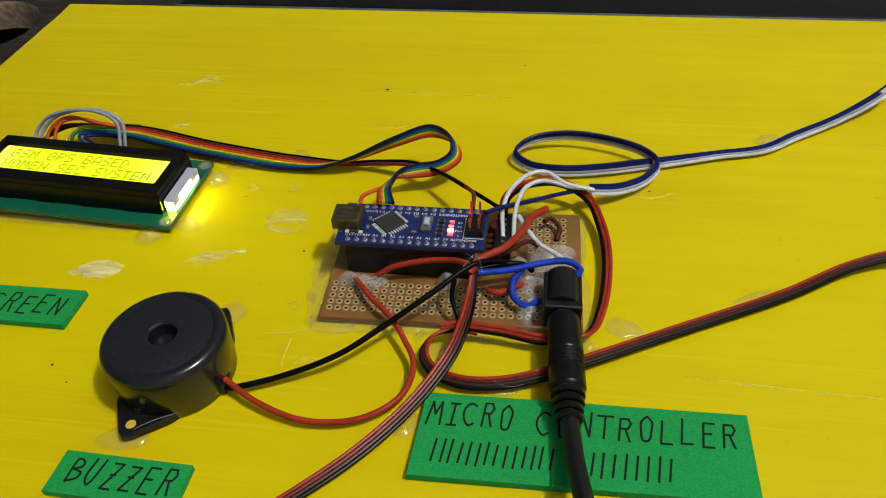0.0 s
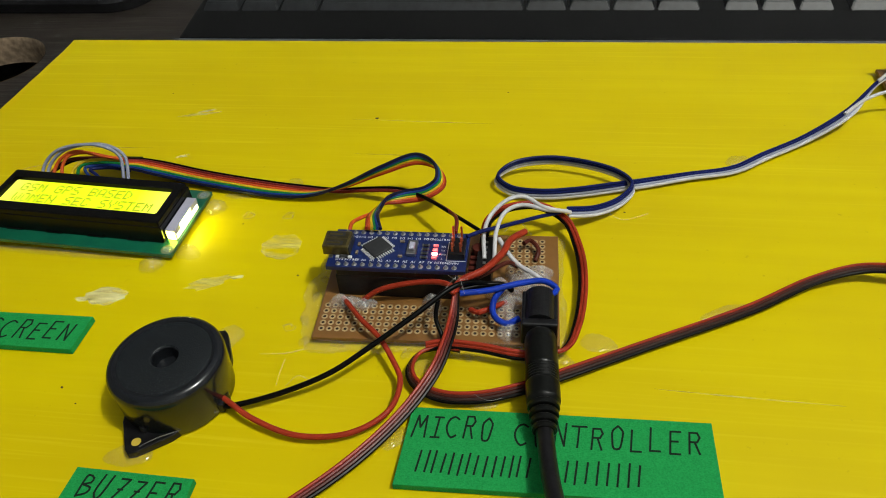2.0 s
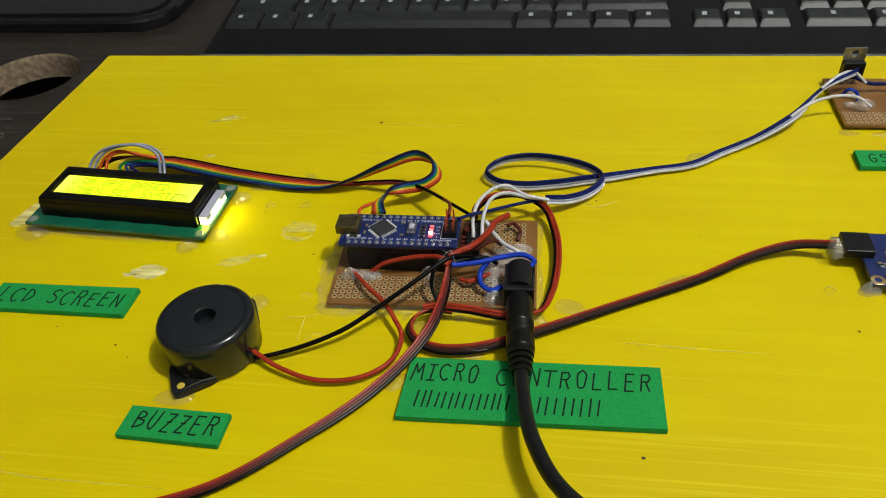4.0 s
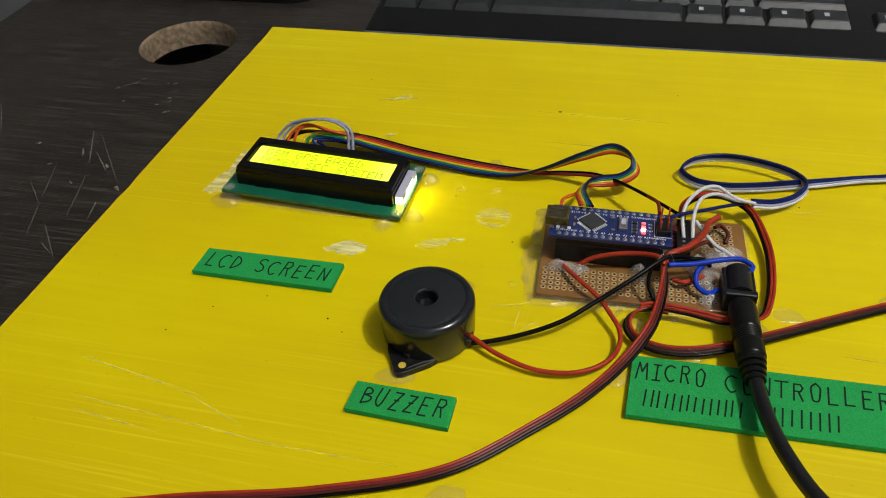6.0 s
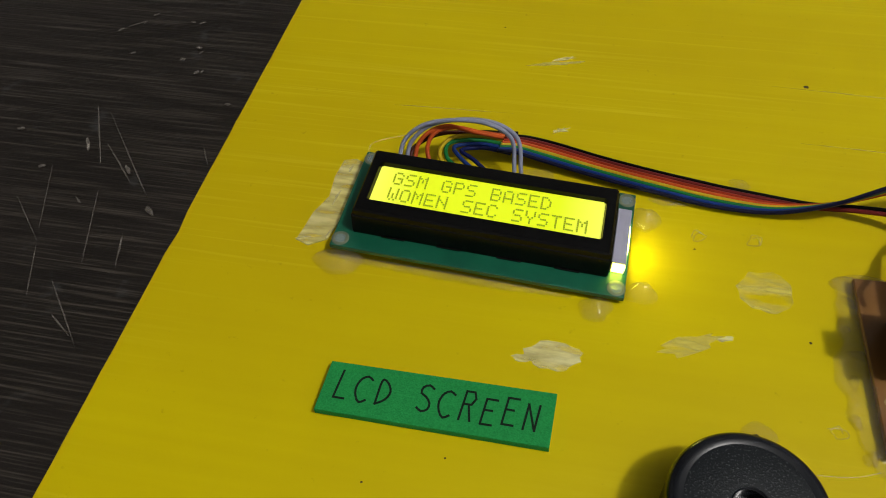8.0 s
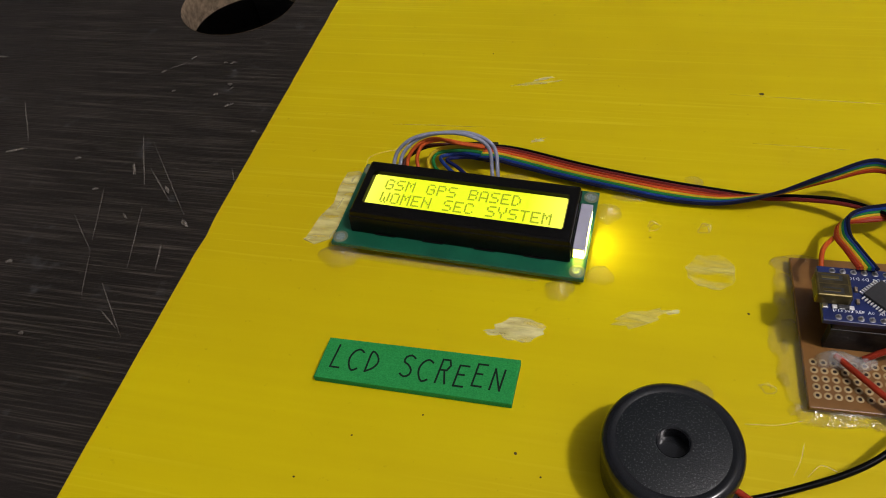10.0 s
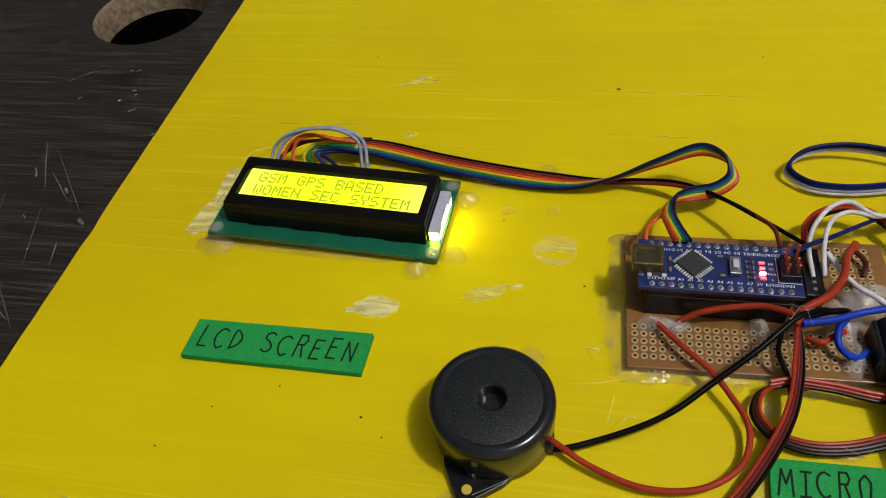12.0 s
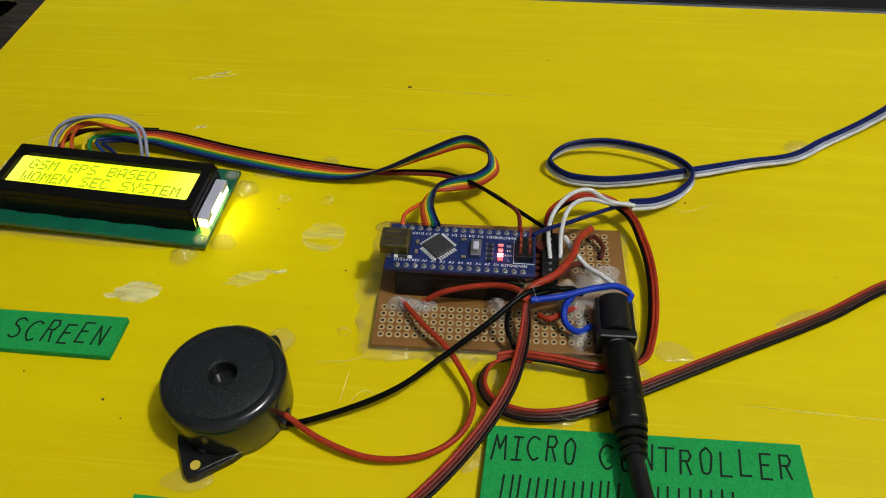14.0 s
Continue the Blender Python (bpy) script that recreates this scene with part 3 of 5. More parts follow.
foam_label("small green foam label reading GSM in black marker", [(178.3, 256.2), (216, 256.8), (216.3, 244.4), (178.0, 243.9)],
           [handwriting("GSM", 4.2, 3.2, 14, 6.4, 7)], 4)

# ---- text screen module ----
GLYPHS = {
    "G": ".###.#...##....#.####...##...#.###.", "S": ".#####....#.....###.....#....#####.", "M": "#...###.###.#.##.#.##...##...##...#",
    "P": "####.#...##...#####.#....#....#....", "B": "####.#...##...#####.#...##...#####.", "A": ".###.#...##...##...#######...##...#",
    "E": "######....#....####.#....#....#####", "D": "###..#..#.#...##...##...##..#.###..", "W": "#...##...##...##.#.##.#.##.#.#.#.#.",
    "O": ".###.#...##...##...##...##...#.###.", "N": "#...##...###..##.#.##..###...##...#", "C": ".###.#...##....#....#....#...#.###.",
    "Y": "#...##...##...#.#.#...#....#....#..", "T": "#####..#....#....#....#....#....#.."}


def screen_module():
    top = thing("text_screen", "lit yellow-green text screen with black frame on green circuit board", "screen", -131.5, 201.5, 0, 0, 1.4, -2.6)
    b = box(-41, 41, -18.6, 18.6, 2.4, 4.0, 0.25)
    pcb = part("circuit_board", b, GREEN_PCB, top, "green circuit board")
    for x in (-38.6, 38.6):
        for y in (-15.8, 15.8):
            part("mounting_hole", lathe([(1.5, 4.03), (2.3, 4.12), (2.5, 4.03)], 24, None, "z", (x, y, 0)), RING, pcb, "dull ring of a mounting hole", smooth=True)
            part("hole", lathe([(0, 4.06), (1.55, 4.06)], 20, None, "z", (x, y, 0)), GLUE_MILKY, pcb, "hole filled with glue")
    # frame: four bevelled rails round the window
    b = bmesh.new()
    X, Y, wx, wy, z0, z1 = 35.9, 12.3, 32.6, 7.3, 4.0, 12.8
    prof = [(X, Y + 0.5, z0), (X, Y, z1 - 2.2), (X - 0.3, Y - 0.3, z1 - 1.9), (X - 0.5, Y - 0.5, z1 - 0.4), (X - 0.9, Y - 0.9, z1), (wx, wy, z1), (wx - 0.4, wy - 0.4, z1 - 1.4)]
    rings = [[b.verts.new((sx * px, sy * py, pz)) for sx, sy in ((-1, -1), (1, -1), (1, 1), (-1, 1))] for px, py, pz in prof]
    for a, c in zip(rings, rings[1:]):
        for k in range(4):
            b.faces.new((a[k], a[(k + 1) % 4], c[(k + 1) % 4], c[k]))
    edges = [e for e in b.edges if abs(e.verts[0].co.z - e.verts[1].co.z) > 0.1]
    bmesh.ops.bevel(b, geom=edges, offset=0.35, segments=2, affect="EDGES")
    bmesh.ops.recalc_face_normals(b, faces=b.faces)
    part("frame", b, GLOSS_FRAME, top, "glossy black metal frame")
    for x in (-24, -8, 9, 25):
        part("frame_lug", box(x - 3.4, x + 3.4, -13.2, -12.6, 4.0, 4.5, 0.15), GLOSS_FRAME, top)
    glass = part("display", box(-32.5, 32.5, -7.2, 7.2, 10.6, 11.5), SCREEN, top, "glowing yellow-green display")
    for row, text in enumerate(("GSM GPS BASED", "WOMEN SEC SYSTEM")):
        b = bmesh.new()
        for k, ch in enumerate(text):
            if ch == " ":
                continue
            for j, bit in enumerate(GLYPHS[ch]):
                if bit == "#":
                    x = -27.6 + 3.54 * k + 0.58 * (j % 5)
                    y = (4.6 if row == 0 else -1.4) - 0.68 * (j // 5)
                    v = [b.verts.new((x + dx, y + dy, 11.72)) for dx, dy in ((0, 0), (0.53, 0), (0.53, 0.62), (0, 0.62))]
                    b.faces.new(v)
        part("text_line", b, DOTS, glass, "dark dot-matrix characters")
    side = part("backlight", box(36.2, 40.0, -10.6, 8.6, 4.0, 8.4, 0.25), WHITE, top, "white backlight housing")
    part("light_edge", box(40.0, 40.12, -10.0, 7.6, 4.4, 6.2), GLOW_WHITE, side, "bright leaking backlight")
    part("light_edge", box(40.0, 40.14, -6.4, 2.6, 6.3, 8.1), GLOW_SPOT, side, "bright yellow leaking backlight")
    part("light_edge", box(36.6, 39.8, -10.8, -10.6, 4.3, 7.9), GLOW, side, "bright leaking backlight")
    for k in range(16):
        part("pin", lathe([(0, 6.6), (0.35, 6.5), (0.45, 5.2), (0.95, 4.3), (1.0, 4.0)], 8, None, "z", (-37 + 2.54 * k, 16.9, 0)), STEEL, top, smooth=True)
    # glue bed fills the gap; its dark colour stands in for the shade there
    part("shaded_glue_bed", box(-39, 39, -16, 16, 0.0, 2.4, 0.8), GLUE_SHADE, top, "glue bed under the board, coloured dark as in shade")
    return top


GLOSS_FRAME = material("black_frame", (0.003, 0.003, 0.003), 0.22, colour2=(0.005, 0.005, 0.005), scale=120, bump=0.05, spec=0.2)
# glue darkened to brown: the shade under the boards is put into the colour
GLUE_SHADE = material("shaded_glue_bed", (0.10, 0.08, 0.03), 0.5, colour2=(0.05, 0.04, 0.02), scale=200)
screen_module()
ob = part("tape_strip", slab([(-185, 188.5), (-181, 187), (-176, 190), (-173.5, 200), (-172.5, 212), (-172, 220.5), (-175.5, 222.5), (-179.5, 221.5), (-180.5, 214), (-180, 206), (-183, 199), (-184, 193)], 0.0, 0.4), TAPE, None, "")
tagged(ob, "clear crumpled adhesive strip holding the screen module", "tape")
glue_drop(-140, 182.6, 0, 31, 1.5, 2.4, 8, -2.8, label="clear hot glue bead along the screen module")
for x, y, turn, long, sd in ((-183, 189.4, 20, 2.6, 1), (-176, 192, 70, 2.2, 2), (-177.6, 206, 82, 3.4, 3), (-176.4, 218, 80, 1.8, 4)):
    g = random.Random(sd)
    pts = [(long * g.uniform(0.7, 1.1) * math.cos(k * 0.5236), 0.55 * g.uniform(0.5, 1.3) * math.sin(k * 0.5236)) for k in range(12)]
    part("crease", slab(pts, 0.42, 0.5), SMEAR_WHITE, ob, "white crease", pose(x * MM, y * MM, 0, 0, 0, turn))
for x, y, rx, ry, h, sd in ((-170.5, 182.8, 6.6, 4.8, 5.0, 1), (-98.4, 178.4, 4.6, 3.8, 3.6, 2), (-86.8, 185.2, 4.0, 3.6, 4.8, 3), (-86.4, 211.4, 4.0, 4.6, 4.0, 4), (-119.5, 222.5, 6.5, 4.2, 2.4, 6), (-80, 219.5, 5.5, 1.6, 1.0, 7)):
    glue_drop(x, y, 0, rx, ry, h, sd, label="clear hot glue drop at the edge of the screen module")

# ---- buzzer ----


def buzzer():
    top = thing("buzzer", "round black plastic buzzer with two mounting ears", "buzzer", -65.5, 125.2, 0, 0, 0, 0)
    part("body", lathe([(0, 0.4), (15.9, 0.4), (16.2, 0.9), (16.7, 13.6), (16.6, 14.9), (16.1, 15.9), (15.2, 16.5), (14.2, 16.7), (13.6, 16.4), (4.0, 16.3), (3.7, 16.0), (3.6, 12.2), (0, 12.0)], 72), SMOOTH_BLACK, top, "smooth black plastic body", smooth=True)
    part("top_face", lathe([(4.0, 16.31), (4.2, 16.5), (12.9, 16.52), (13.3, 16.4)], 64), GRAIN, top, "speckled black top face", smooth=True)
    for turn in (257, 75):
        c, s = math.cos(radians(turn)), math.sin(radians(turn))
        pts = [(13.0, 9.5), (15.5, 8.2), (23.0, 1.7), (24.0, 0.0), (23.0, -1.7), (15.5, -8.2), (13.0, -9.5)]
        ear = part("ear", slab([(x * c - y * s, x * s + y * c) for x, y in pts], 0.3, 2.6, 0.3), BLACK, top, "black mounting ear")
        part("screw_hole", lathe([(0, 2.66), (1.35, 2.66)], 20, None, "z", (20.0 * c, 20.0 * s, 0)), GLUE_BRASS, ear, "screw hole filled with glue")
        rib = slab([(x * c - y * s, x * s + y * c) for x, y in ((14.8, 2.2), (16.9, 0.6), (16.9, -0.6), (14.8, -2.2))], 2.6, 4.6, 0.3)
        part("rib", rib, BLACK, ear)
    part("wire_notch", box(12.6, 16.4, -6.4, -1.2, 0.6, 4.2, 0.4), BLACK, top)
    return top


SMOOTH_BLACK = material("smooth_black_plastic", (0.008, 0.010, 0.013), 0.2, colour2=(0.010, 0.011, 0.013), scale=300, bump=0.05, bump_scale=300)
GLUE_BRASS = material("glue_over_paint", (0.52, 0.38, 0.05), 0.3)
buzzer()
glue_drop(-71.5, 103.4, 0, 6.4, 4.4, 1.3, 21, 10, label="clear hot glue film round the buzzer ear")
glue_drop(-58.6, 147.4, 0, 4.4, 5.4, 2.4, 22, 0, label="clear hot glue drop at the buzzer ear")

# ---- stripboard with the controller ----


def stripboard(name, label, w, d, x, y, turn, keep, group):
    top = thing(name, label, "circuit board", x, y, 0, 0, 0, turn, group)
    part("board", box(-w / 2, w / 2, -d / 2, d / 2, 1.2, 2.9, 0.3), PHENOL, top, "brown phenolic board")
    # dark bed: shade below the board is painted into the glue colour
    part("shaded_glue_bed", box(-w / 2 + 2, w / 2 - 2, -d / 2 + 2, d / 2 - 2, 0.0, 1.2, 0.4), GLUE_SHADE, top, "glue bed under the board, coloured dark as in shade")
    ring = lathe([(0.48, 2.93), (0.60, 3.02), (0.98, 3.0), (1.08, 2.92)], 12)
    bmesh.ops.scale(ring, vec=(MM,) * 3, verts=ring.verts)
    me = bpy.data.meshes.new("pad")
    ring.to_mesh(me)
    ring.free()
    me.materials.append(TIN)
    dark = lathe([(0, 2.94), (0.5, 2.94)], 10)
    bmesh.ops.scale(dark, vec=(MM,) * 3, verts=dark.verts)
    hole = bpy.data.meshes.new("pad_hole")
    dark.to_mesh(hole)
    dark.free()
    hole.materials.append(HOLE)
    for u, v in keep:
        p = share("pad", me, top, "", pose(u * MM, v * MM, 0))
        share("pad_hole", hole, p)
    return top


pads = []
for i in range(28):
    for j in range(18):
        u, v = -35.8 + 2.54 * i, -21.3 + 2.54 * j
        if (-22 < v < -9.5 and u < 26) or (u > 22 and v > 5 and v < 23 and u < 37) or (u < -34.5 and v < -9):
            pads.append((u, v))
main_board = stripboard("stripboard", "brown drilled circuit board glued on the yellow board, carrying the controller", 76.4, 50.2, 6.6, 173.5, 1.7, pads, "drilled circuit boards")


def controller():
    top = thing("controller_board", "small blue microcontroller board with red power light on black sockets", "circuit board", -6.7, 175.4, 0, 0, 0, 0.4)
    pcb = part("circuit_board", box(-22.3, 22.3, -9.1, 9.1, 13.9, 15.5, 0.15), BLUE_PCB, top, "dark blue circuit board")
    for y in (-7.7, 7.7):
        part("socket", box(-19.6, 19.6, y - 1.3, y + 1.3, 2.9, 11.6, 0.2), BLACK, top, "black pin socket")
        part("pin_strip", box(-19.2, 19.2, y - 1.2, y + 1.2, 11.6, 13.9, 0.2), BLACK, top)
        for k in range(15):
            x = -18.5 + 2.66 * k
            pin = part("pin", lathe([(0, 16.5), (0.30, 16.45), (0.34, 16.0), (0.55, 15.7), (0.72, 15.5)], 10, None, "z", (x, y, 0)), SOLDER, pcb, smooth=True)
            part("solder_ring", lathe([(0.6, 15.56), (0.72, 15.6), (0.86, 15.53)], 12, None, "z", (x, y, 0)), SOLDER, pcb)
    # plug socket at the short end
    usb = part("usb_socket", box(-24.2, -15.6, -3.9, 3.9, 15.6, 19.4, 0.4), USB, top, "tinned steel plug socket")
    part("opening", box(-24.26, -24.1, -3.1, 3.1, 16.2, 18.8, 0.05), CHIP, usb)
    for y in (-2.1, 2.1):
        part("spring", box(-22.6, -17.6, y - 0.9, y + 0.9, 19.36, 19.46, 0.03), CHIP, usb, "dark slot round a spring")
        part("spring_tongue", box(-22.7, -18.4, y - 0.45, y + 0.45, 19.42, 19.54, 0.04), USB, usb)
    part("top_plate", box(-23.4, -16.4, -3.3, 3.3, 19.36, 19.41), USB_DARK, usb, "dark tarnished top plate")
    part("seam", box(-24.0, -15.8, -0.12, 0.12, 19.38, 19.46), USB, usb, "dark folded seam")
    part("rear_lip", box(-15.9, -15.3, -3.7, 3.7, 15.6, 18.6, 0.1), CHIP, usb)
    for x in (-21.5, -17.5):
        for y in (-4.6, 4.6):
            part("solder_tab", box(x - 0.7, x + 0.7, y - 0.7, y + 0.7, 15.5, 16.0, 0.15), STEEL, usb)
    chip = part("chip", box(-3.5, 3.5, -3.5, 3.5, 15.75, 16.7, 0.12), CHIP, top, "square black chip, turned by an eighth", pose(-7.0 * MM, 0.1 * MM, 0, 0, 0, 45))
    for side in range(4):
        for k in range(8):
            part("lead", box(3.5, 4.7, -2.95 + 0.84 * k, -2.55 + 0.84 * k, 15.55, 15.95), LEAD, chip, "", pose(0, 0, 0, 0, 0, 90 * side))
    button = part("reset_button", box(2.8, 6.0, -3.2, 3.2, 15.5, 17.0, 0.2), STEEL, top, "small steel push button")
    part("plunger", box(3.5, 5.3, -1.6, 1.6, 17.0, 17.9, 0.3), WHITE, button, "pale plunger")
    for k, y in enumerate((-3.6, -1.7, 0.2, 2.1)):
        part("status_light", box(11.0, 12.6, y - 0.38, y + 0.38, 15.5, 16.2, 0.1), RED_LED if k == 1 else RED_LED_DIM, top, "lit red status light" if k == 1 else "small status light")
        r = part("resistor", box(7.7, 9.5, y - 0.5, y + 0.5, 15.5, 16.1, 0.08), CHIP, top)
        for x in (7.4, 9.3):
            part("end_cap", box(x, x + 0.45, y - 0.52, y + 0.52, 15.5, 16.13), STEEL, r)
    block = part("programming_header", box(16.4, 21.6, -4.0, 4.0, 15.5, 18.0, 0.2), BLACK, top, "black six-pin header")
    for x in (17.7, 20.3):
        for y in (-2.54, 0, 2.54):
            part("pin", box(x - 0.32, x + 0.32, y - 0.32, y + 0.32, 17.9, 24.0 if y > 2 else 21.5, 0.1), RED_LIT_PIN, block, "metal pin with a red glow painted on")
    # small parts and silkscreen
    for x, y, w, d in ((0.6, 3.6, 1.5, 0.7), (0.9, -3.4, 1.4, 0.7), (-13.4, -2.4, 0.8, 1.5), (-13.4, 1.6, 0.8, 1.5)):
        part("capacitor", box(x - w / 2, x + w / 2, y - d / 2, y + d / 2, 15.5, 16.2, 0.1), TAN, top, "tiny surface-mount part")
    diode = part("diode", box(-18.6, -15.8, -5.2, -4.2, 15.5, 16.4, 0.1), CHIP, top, "black diode with bright solder ends")
    for x in (-19.9, -15.8):
        part("end_cap", box(x, x + 1.3, -5.3, -4.1, 15.5, 16.1, 0.2), LEAD, diode)
    marks = ("D13", "3V3", "REF", "A0", "A1", "A2", "A3", "A4", "A5", "A6", "A7", "5V", "RST", "GND", "VIN")
    for k, word in enumerate(marks):
        lettering("pin_name", word, SILK, pcb, -18.5 + 2.66 * k, -5.6, 15.53, 1.45, 0)
    for k, word in enumerate(("D12", "D11", "D10", "D9", "D8", "D7", "D6", "D5", "D4", "D3", "D2", "GND", "RST", "RX0", "TX1")):
        lettering("pin_name", word, SILK, pcb, -18.5 + 2.66 * k, 5.6, 15.53, 1.45, 180)
    for y, word in ((-3.6, "L"), (-1.7, "PWR"), (0.2, "TX"), (2.1, "RX")):
        lettering("light_name", word, SILK, pcb, 14.3, y, 15.53, 1.1, 0)
    part("outline", box(15.9, 22.0, -4.6, -4.4, 15.5, 15.54), SILK, pcb)
    part("outline", box(15.7, 15.9, -4.6, 4.6, 15.5, 15.54), SILK, pcb)
    return top


def lettering(name, word, mat, parent, x, y, z, size, turn):
    """Built-in font letters as a thin mesh, centred at the place."""
    cu = bpy.data.curves.new("letters", "FONT")
    cu.body, cu.size, cu.align_x, cu.align_y, cu.resolution_u = word, size * MM, "CENTER", "CENTER", 1
    tmp = bpy.data.objects.new("letters", cu)
    me = bpy.data.meshes.new_from_object(tmp)
    bpy.data.objects.remove(tmp)
    me.materials.clear()
    me.materials.append(mat)
    return share(name, me, parent, "", pose(x * MM, y * MM, z * MM, 0, 0, turn))


LEAD = material("tinned_lead", (0.68, 0.68, 0.68), 0.4, 0.25)
# pin metal coloured red to stand in for red light falling on it
RED_LIT_PIN = material("red_lit_metal", (0.62, 0.13, 0.06), 0.3, 0.5)
controller()

# black double socket beside the controller
top = thing("pin_socket", "black pin socket soldered beside the controller", "connector", 20.5, 181, 2.9)
part("housing", box(-2.6, 2.6, -9, 9, 0, 7.0, 0.25), BLACK, top)
for k in range(6):
    part("contact", box(-0.5, 0.5, -7.2 + 2.54 * k, -6.2 + 2.54 * k, 6.95, 7.2), STEEL, top)
    part("side_pin", box(-5.2, -2.5, -7.6 + 2.54 * k, -6.0 + 2.54 * k, 3.6, 5.0, 0.3), W["brown"], top, "brown side pin")
top = thing("brown_choke", "small copper-brown wound component on the drilled board", "component", 18.0, 184.5, 2.9)
part("winding", lathe([(0, 0), (2.1, 0.1), (2.3, 1.0), (2.3, 6.0), (2.0, 7.0), (0, 7.1)], 20), W["brown"], top, smooth=True)

# glue round the drilled board
def glue_rim(parent, w, d, reach, seed):
    """A poured rim of clear glue round a board: high at the board's edge, bulging, with an uneven rounded foot."""
    rng = random.Random(seed)
    r = 2.5
    walk_round = []
    for cx, cy, a0, ex, ey in ((w / 2 - r, -d / 2 + r, -90, 1, 0), (w / 2 - r, d / 2 - r, 0, 0, 1), (-w / 2 + r, d / 2 - r, 90, -1, 0), (-w / 2 + r, -d / 2 + r, 180, 0, -1)):
        for k in range(9):
            a = radians(a0 + 11.25 * k)
            walk_round.append((cx + r * math.cos(a), cy + r * math.sin(a), math.cos(a), math.sin(a)))
        long = (d if ex else w) - 2 * r
        c, q = math.cos(radians(a0 + 90)), math.sin(radians(a0 + 90))
        for k in range(1, 30):
            walk_round.append((cx + r * c - q * long * k / 30, cy + r * q + c * long * k / 30, c, q))
    ph = [rng.uniform(0, 6.28) for _ in range(6)]
    b = bmesh.new()
    rings = [[], [], [], [], [], []]
    n = len(walk_round)
    for k, (px, py, c, q) in enumerate(walk_round):
        a = 2 * math.pi * k / n
        side = c * c * (reach[0] if c < 0 else reach[1]) + q * q * (reach[2] if q < 0 else reach[3])
        wave = 1 + 0.20 * math.sin(3 * a + ph[0]) + 0.20 * math.sin(7 * a + ph[1]) + 0.14 * math.sin(15 * a + ph[2]) + 0.10 * math.sin(29 * a + ph[3])
        out = max(0.5, side * wave)
        high = 2.5 + 0.4 * math.sin(5 * a + ph[4]) + 0.35 * math.sin(19 * a + ph[5])
        for ring, (far, z) in zip(rings, ((-0.05, high), (0.15, high * 0.80), (0.42, high * 0.52), (0.76, high * 0.46), (0.93, high * 0.36), (1.0, 0.03))):
            lump = 1 + rng.uniform(-0.26, 0.26) if z > 0.1 else 1.0
            ring.append(b.verts.new((px + c * out * far, py + q * out * far, z * lump)))
    for u, v in zip(rings, rings[1:]):
        for k in range(n):
            b.faces.new((u[k], v[k], v[(k + 1) % n], u[(k + 1) % n]))
    return part("glue_rim", b, GLUE, parent, "clear hot glue poured round the board", None, True)


rng = random.Random(78)
for k in range(12):
    x, y = (-33.6 + rng.uniform(-2.4, 0.6), 150 + 8.5 * k + rng.uniform(-3, 3)) if k < 6 else (-26 + 12 * (k - 6) + rng.uniform(-4, 4), 146.4 + rng.uniform(-1.4, 0.8))
    glue_drop(x, y, 0, rng.uniform(1.0, 2.4), rng.uniform(0.9, 1.8), rng.uniform(1.6, 2.9), 300 + k, rng.uniform(0, 180), None, 0.25, "clear lumpy hot glue drop at the edge of the drilled board")
glue_rim(main_board, 76.4, 50.2, (5.4, 2.2, 3.8, 1.6), 3)
for x, y, rx, ry, h, sd, turn in ((42, 147, 8, 3, 1.8, 34, 0), (-28, 196.5, 9, 4.2, 3.0, 35, 0), (5.6, 140.5, 4.5, 3.6, 1.6, 36, 0), (57, 154, 6, 3.4, 0.6, 38, 0), (24, 129, 4, 3, 1.2, 39, 0), (97, 169.5, 8, 3.2, 1.2, 40, 25), (0.5, 115, 4.6, 3.4, 1.0, 41, 40), (-59.4, 229, 3.2, 2.6, 2.0, 42, 0), (60, 147, 9, 1.2, 0.5, 43, 24), (112, 252, 5, 3, 1.4, 44, 30), (-46, 62, 6, 4, 1.2, 45, 30), (181, 274, 4, 3, 1.0, 47, 0), (200, 272.5, 10, 2.2, 1.0, 48, 0)):
    glue_drop(x, y, 0, rx, ry, h, sd, turn)
for x, y, z, rx, ry, h, sd in ((-24.5, 162.0, 2.9, 3.8, 2.8, 4.8, 51), (-20.4, 162.6, 2.9, 4.6, 2.4, 3.0, 50), (-16.5, 162.0, 2.9, 3.4, 2.2, 3.4, 52), (5.2, 162.3, 2.9, 3.7, 3.5, 6.6, 53), (35, 174, 2.9, 8.0, 5.5, 6.0, 54), (28.4, 166, 2.9, 5.0, 6.0, 5.0, 55), (29.8, 155.5, 2.9, 3.2, 6.0, 4.0, 56), (25.5, 171, 2.9, 4.0, 4.2, 6.5, 57), (31.5, 178.5, 2.9, 5.0, 4.0, 5.2, 58), (38, 179.5, 2.9, 4.4, 3.6, 4.6, 59)):
    glue_drop(x, y, z, rx, ry, h, sd, 0, GLUE_MILKY, 0.2, "milky hot glue lump on the drilled circuit board")

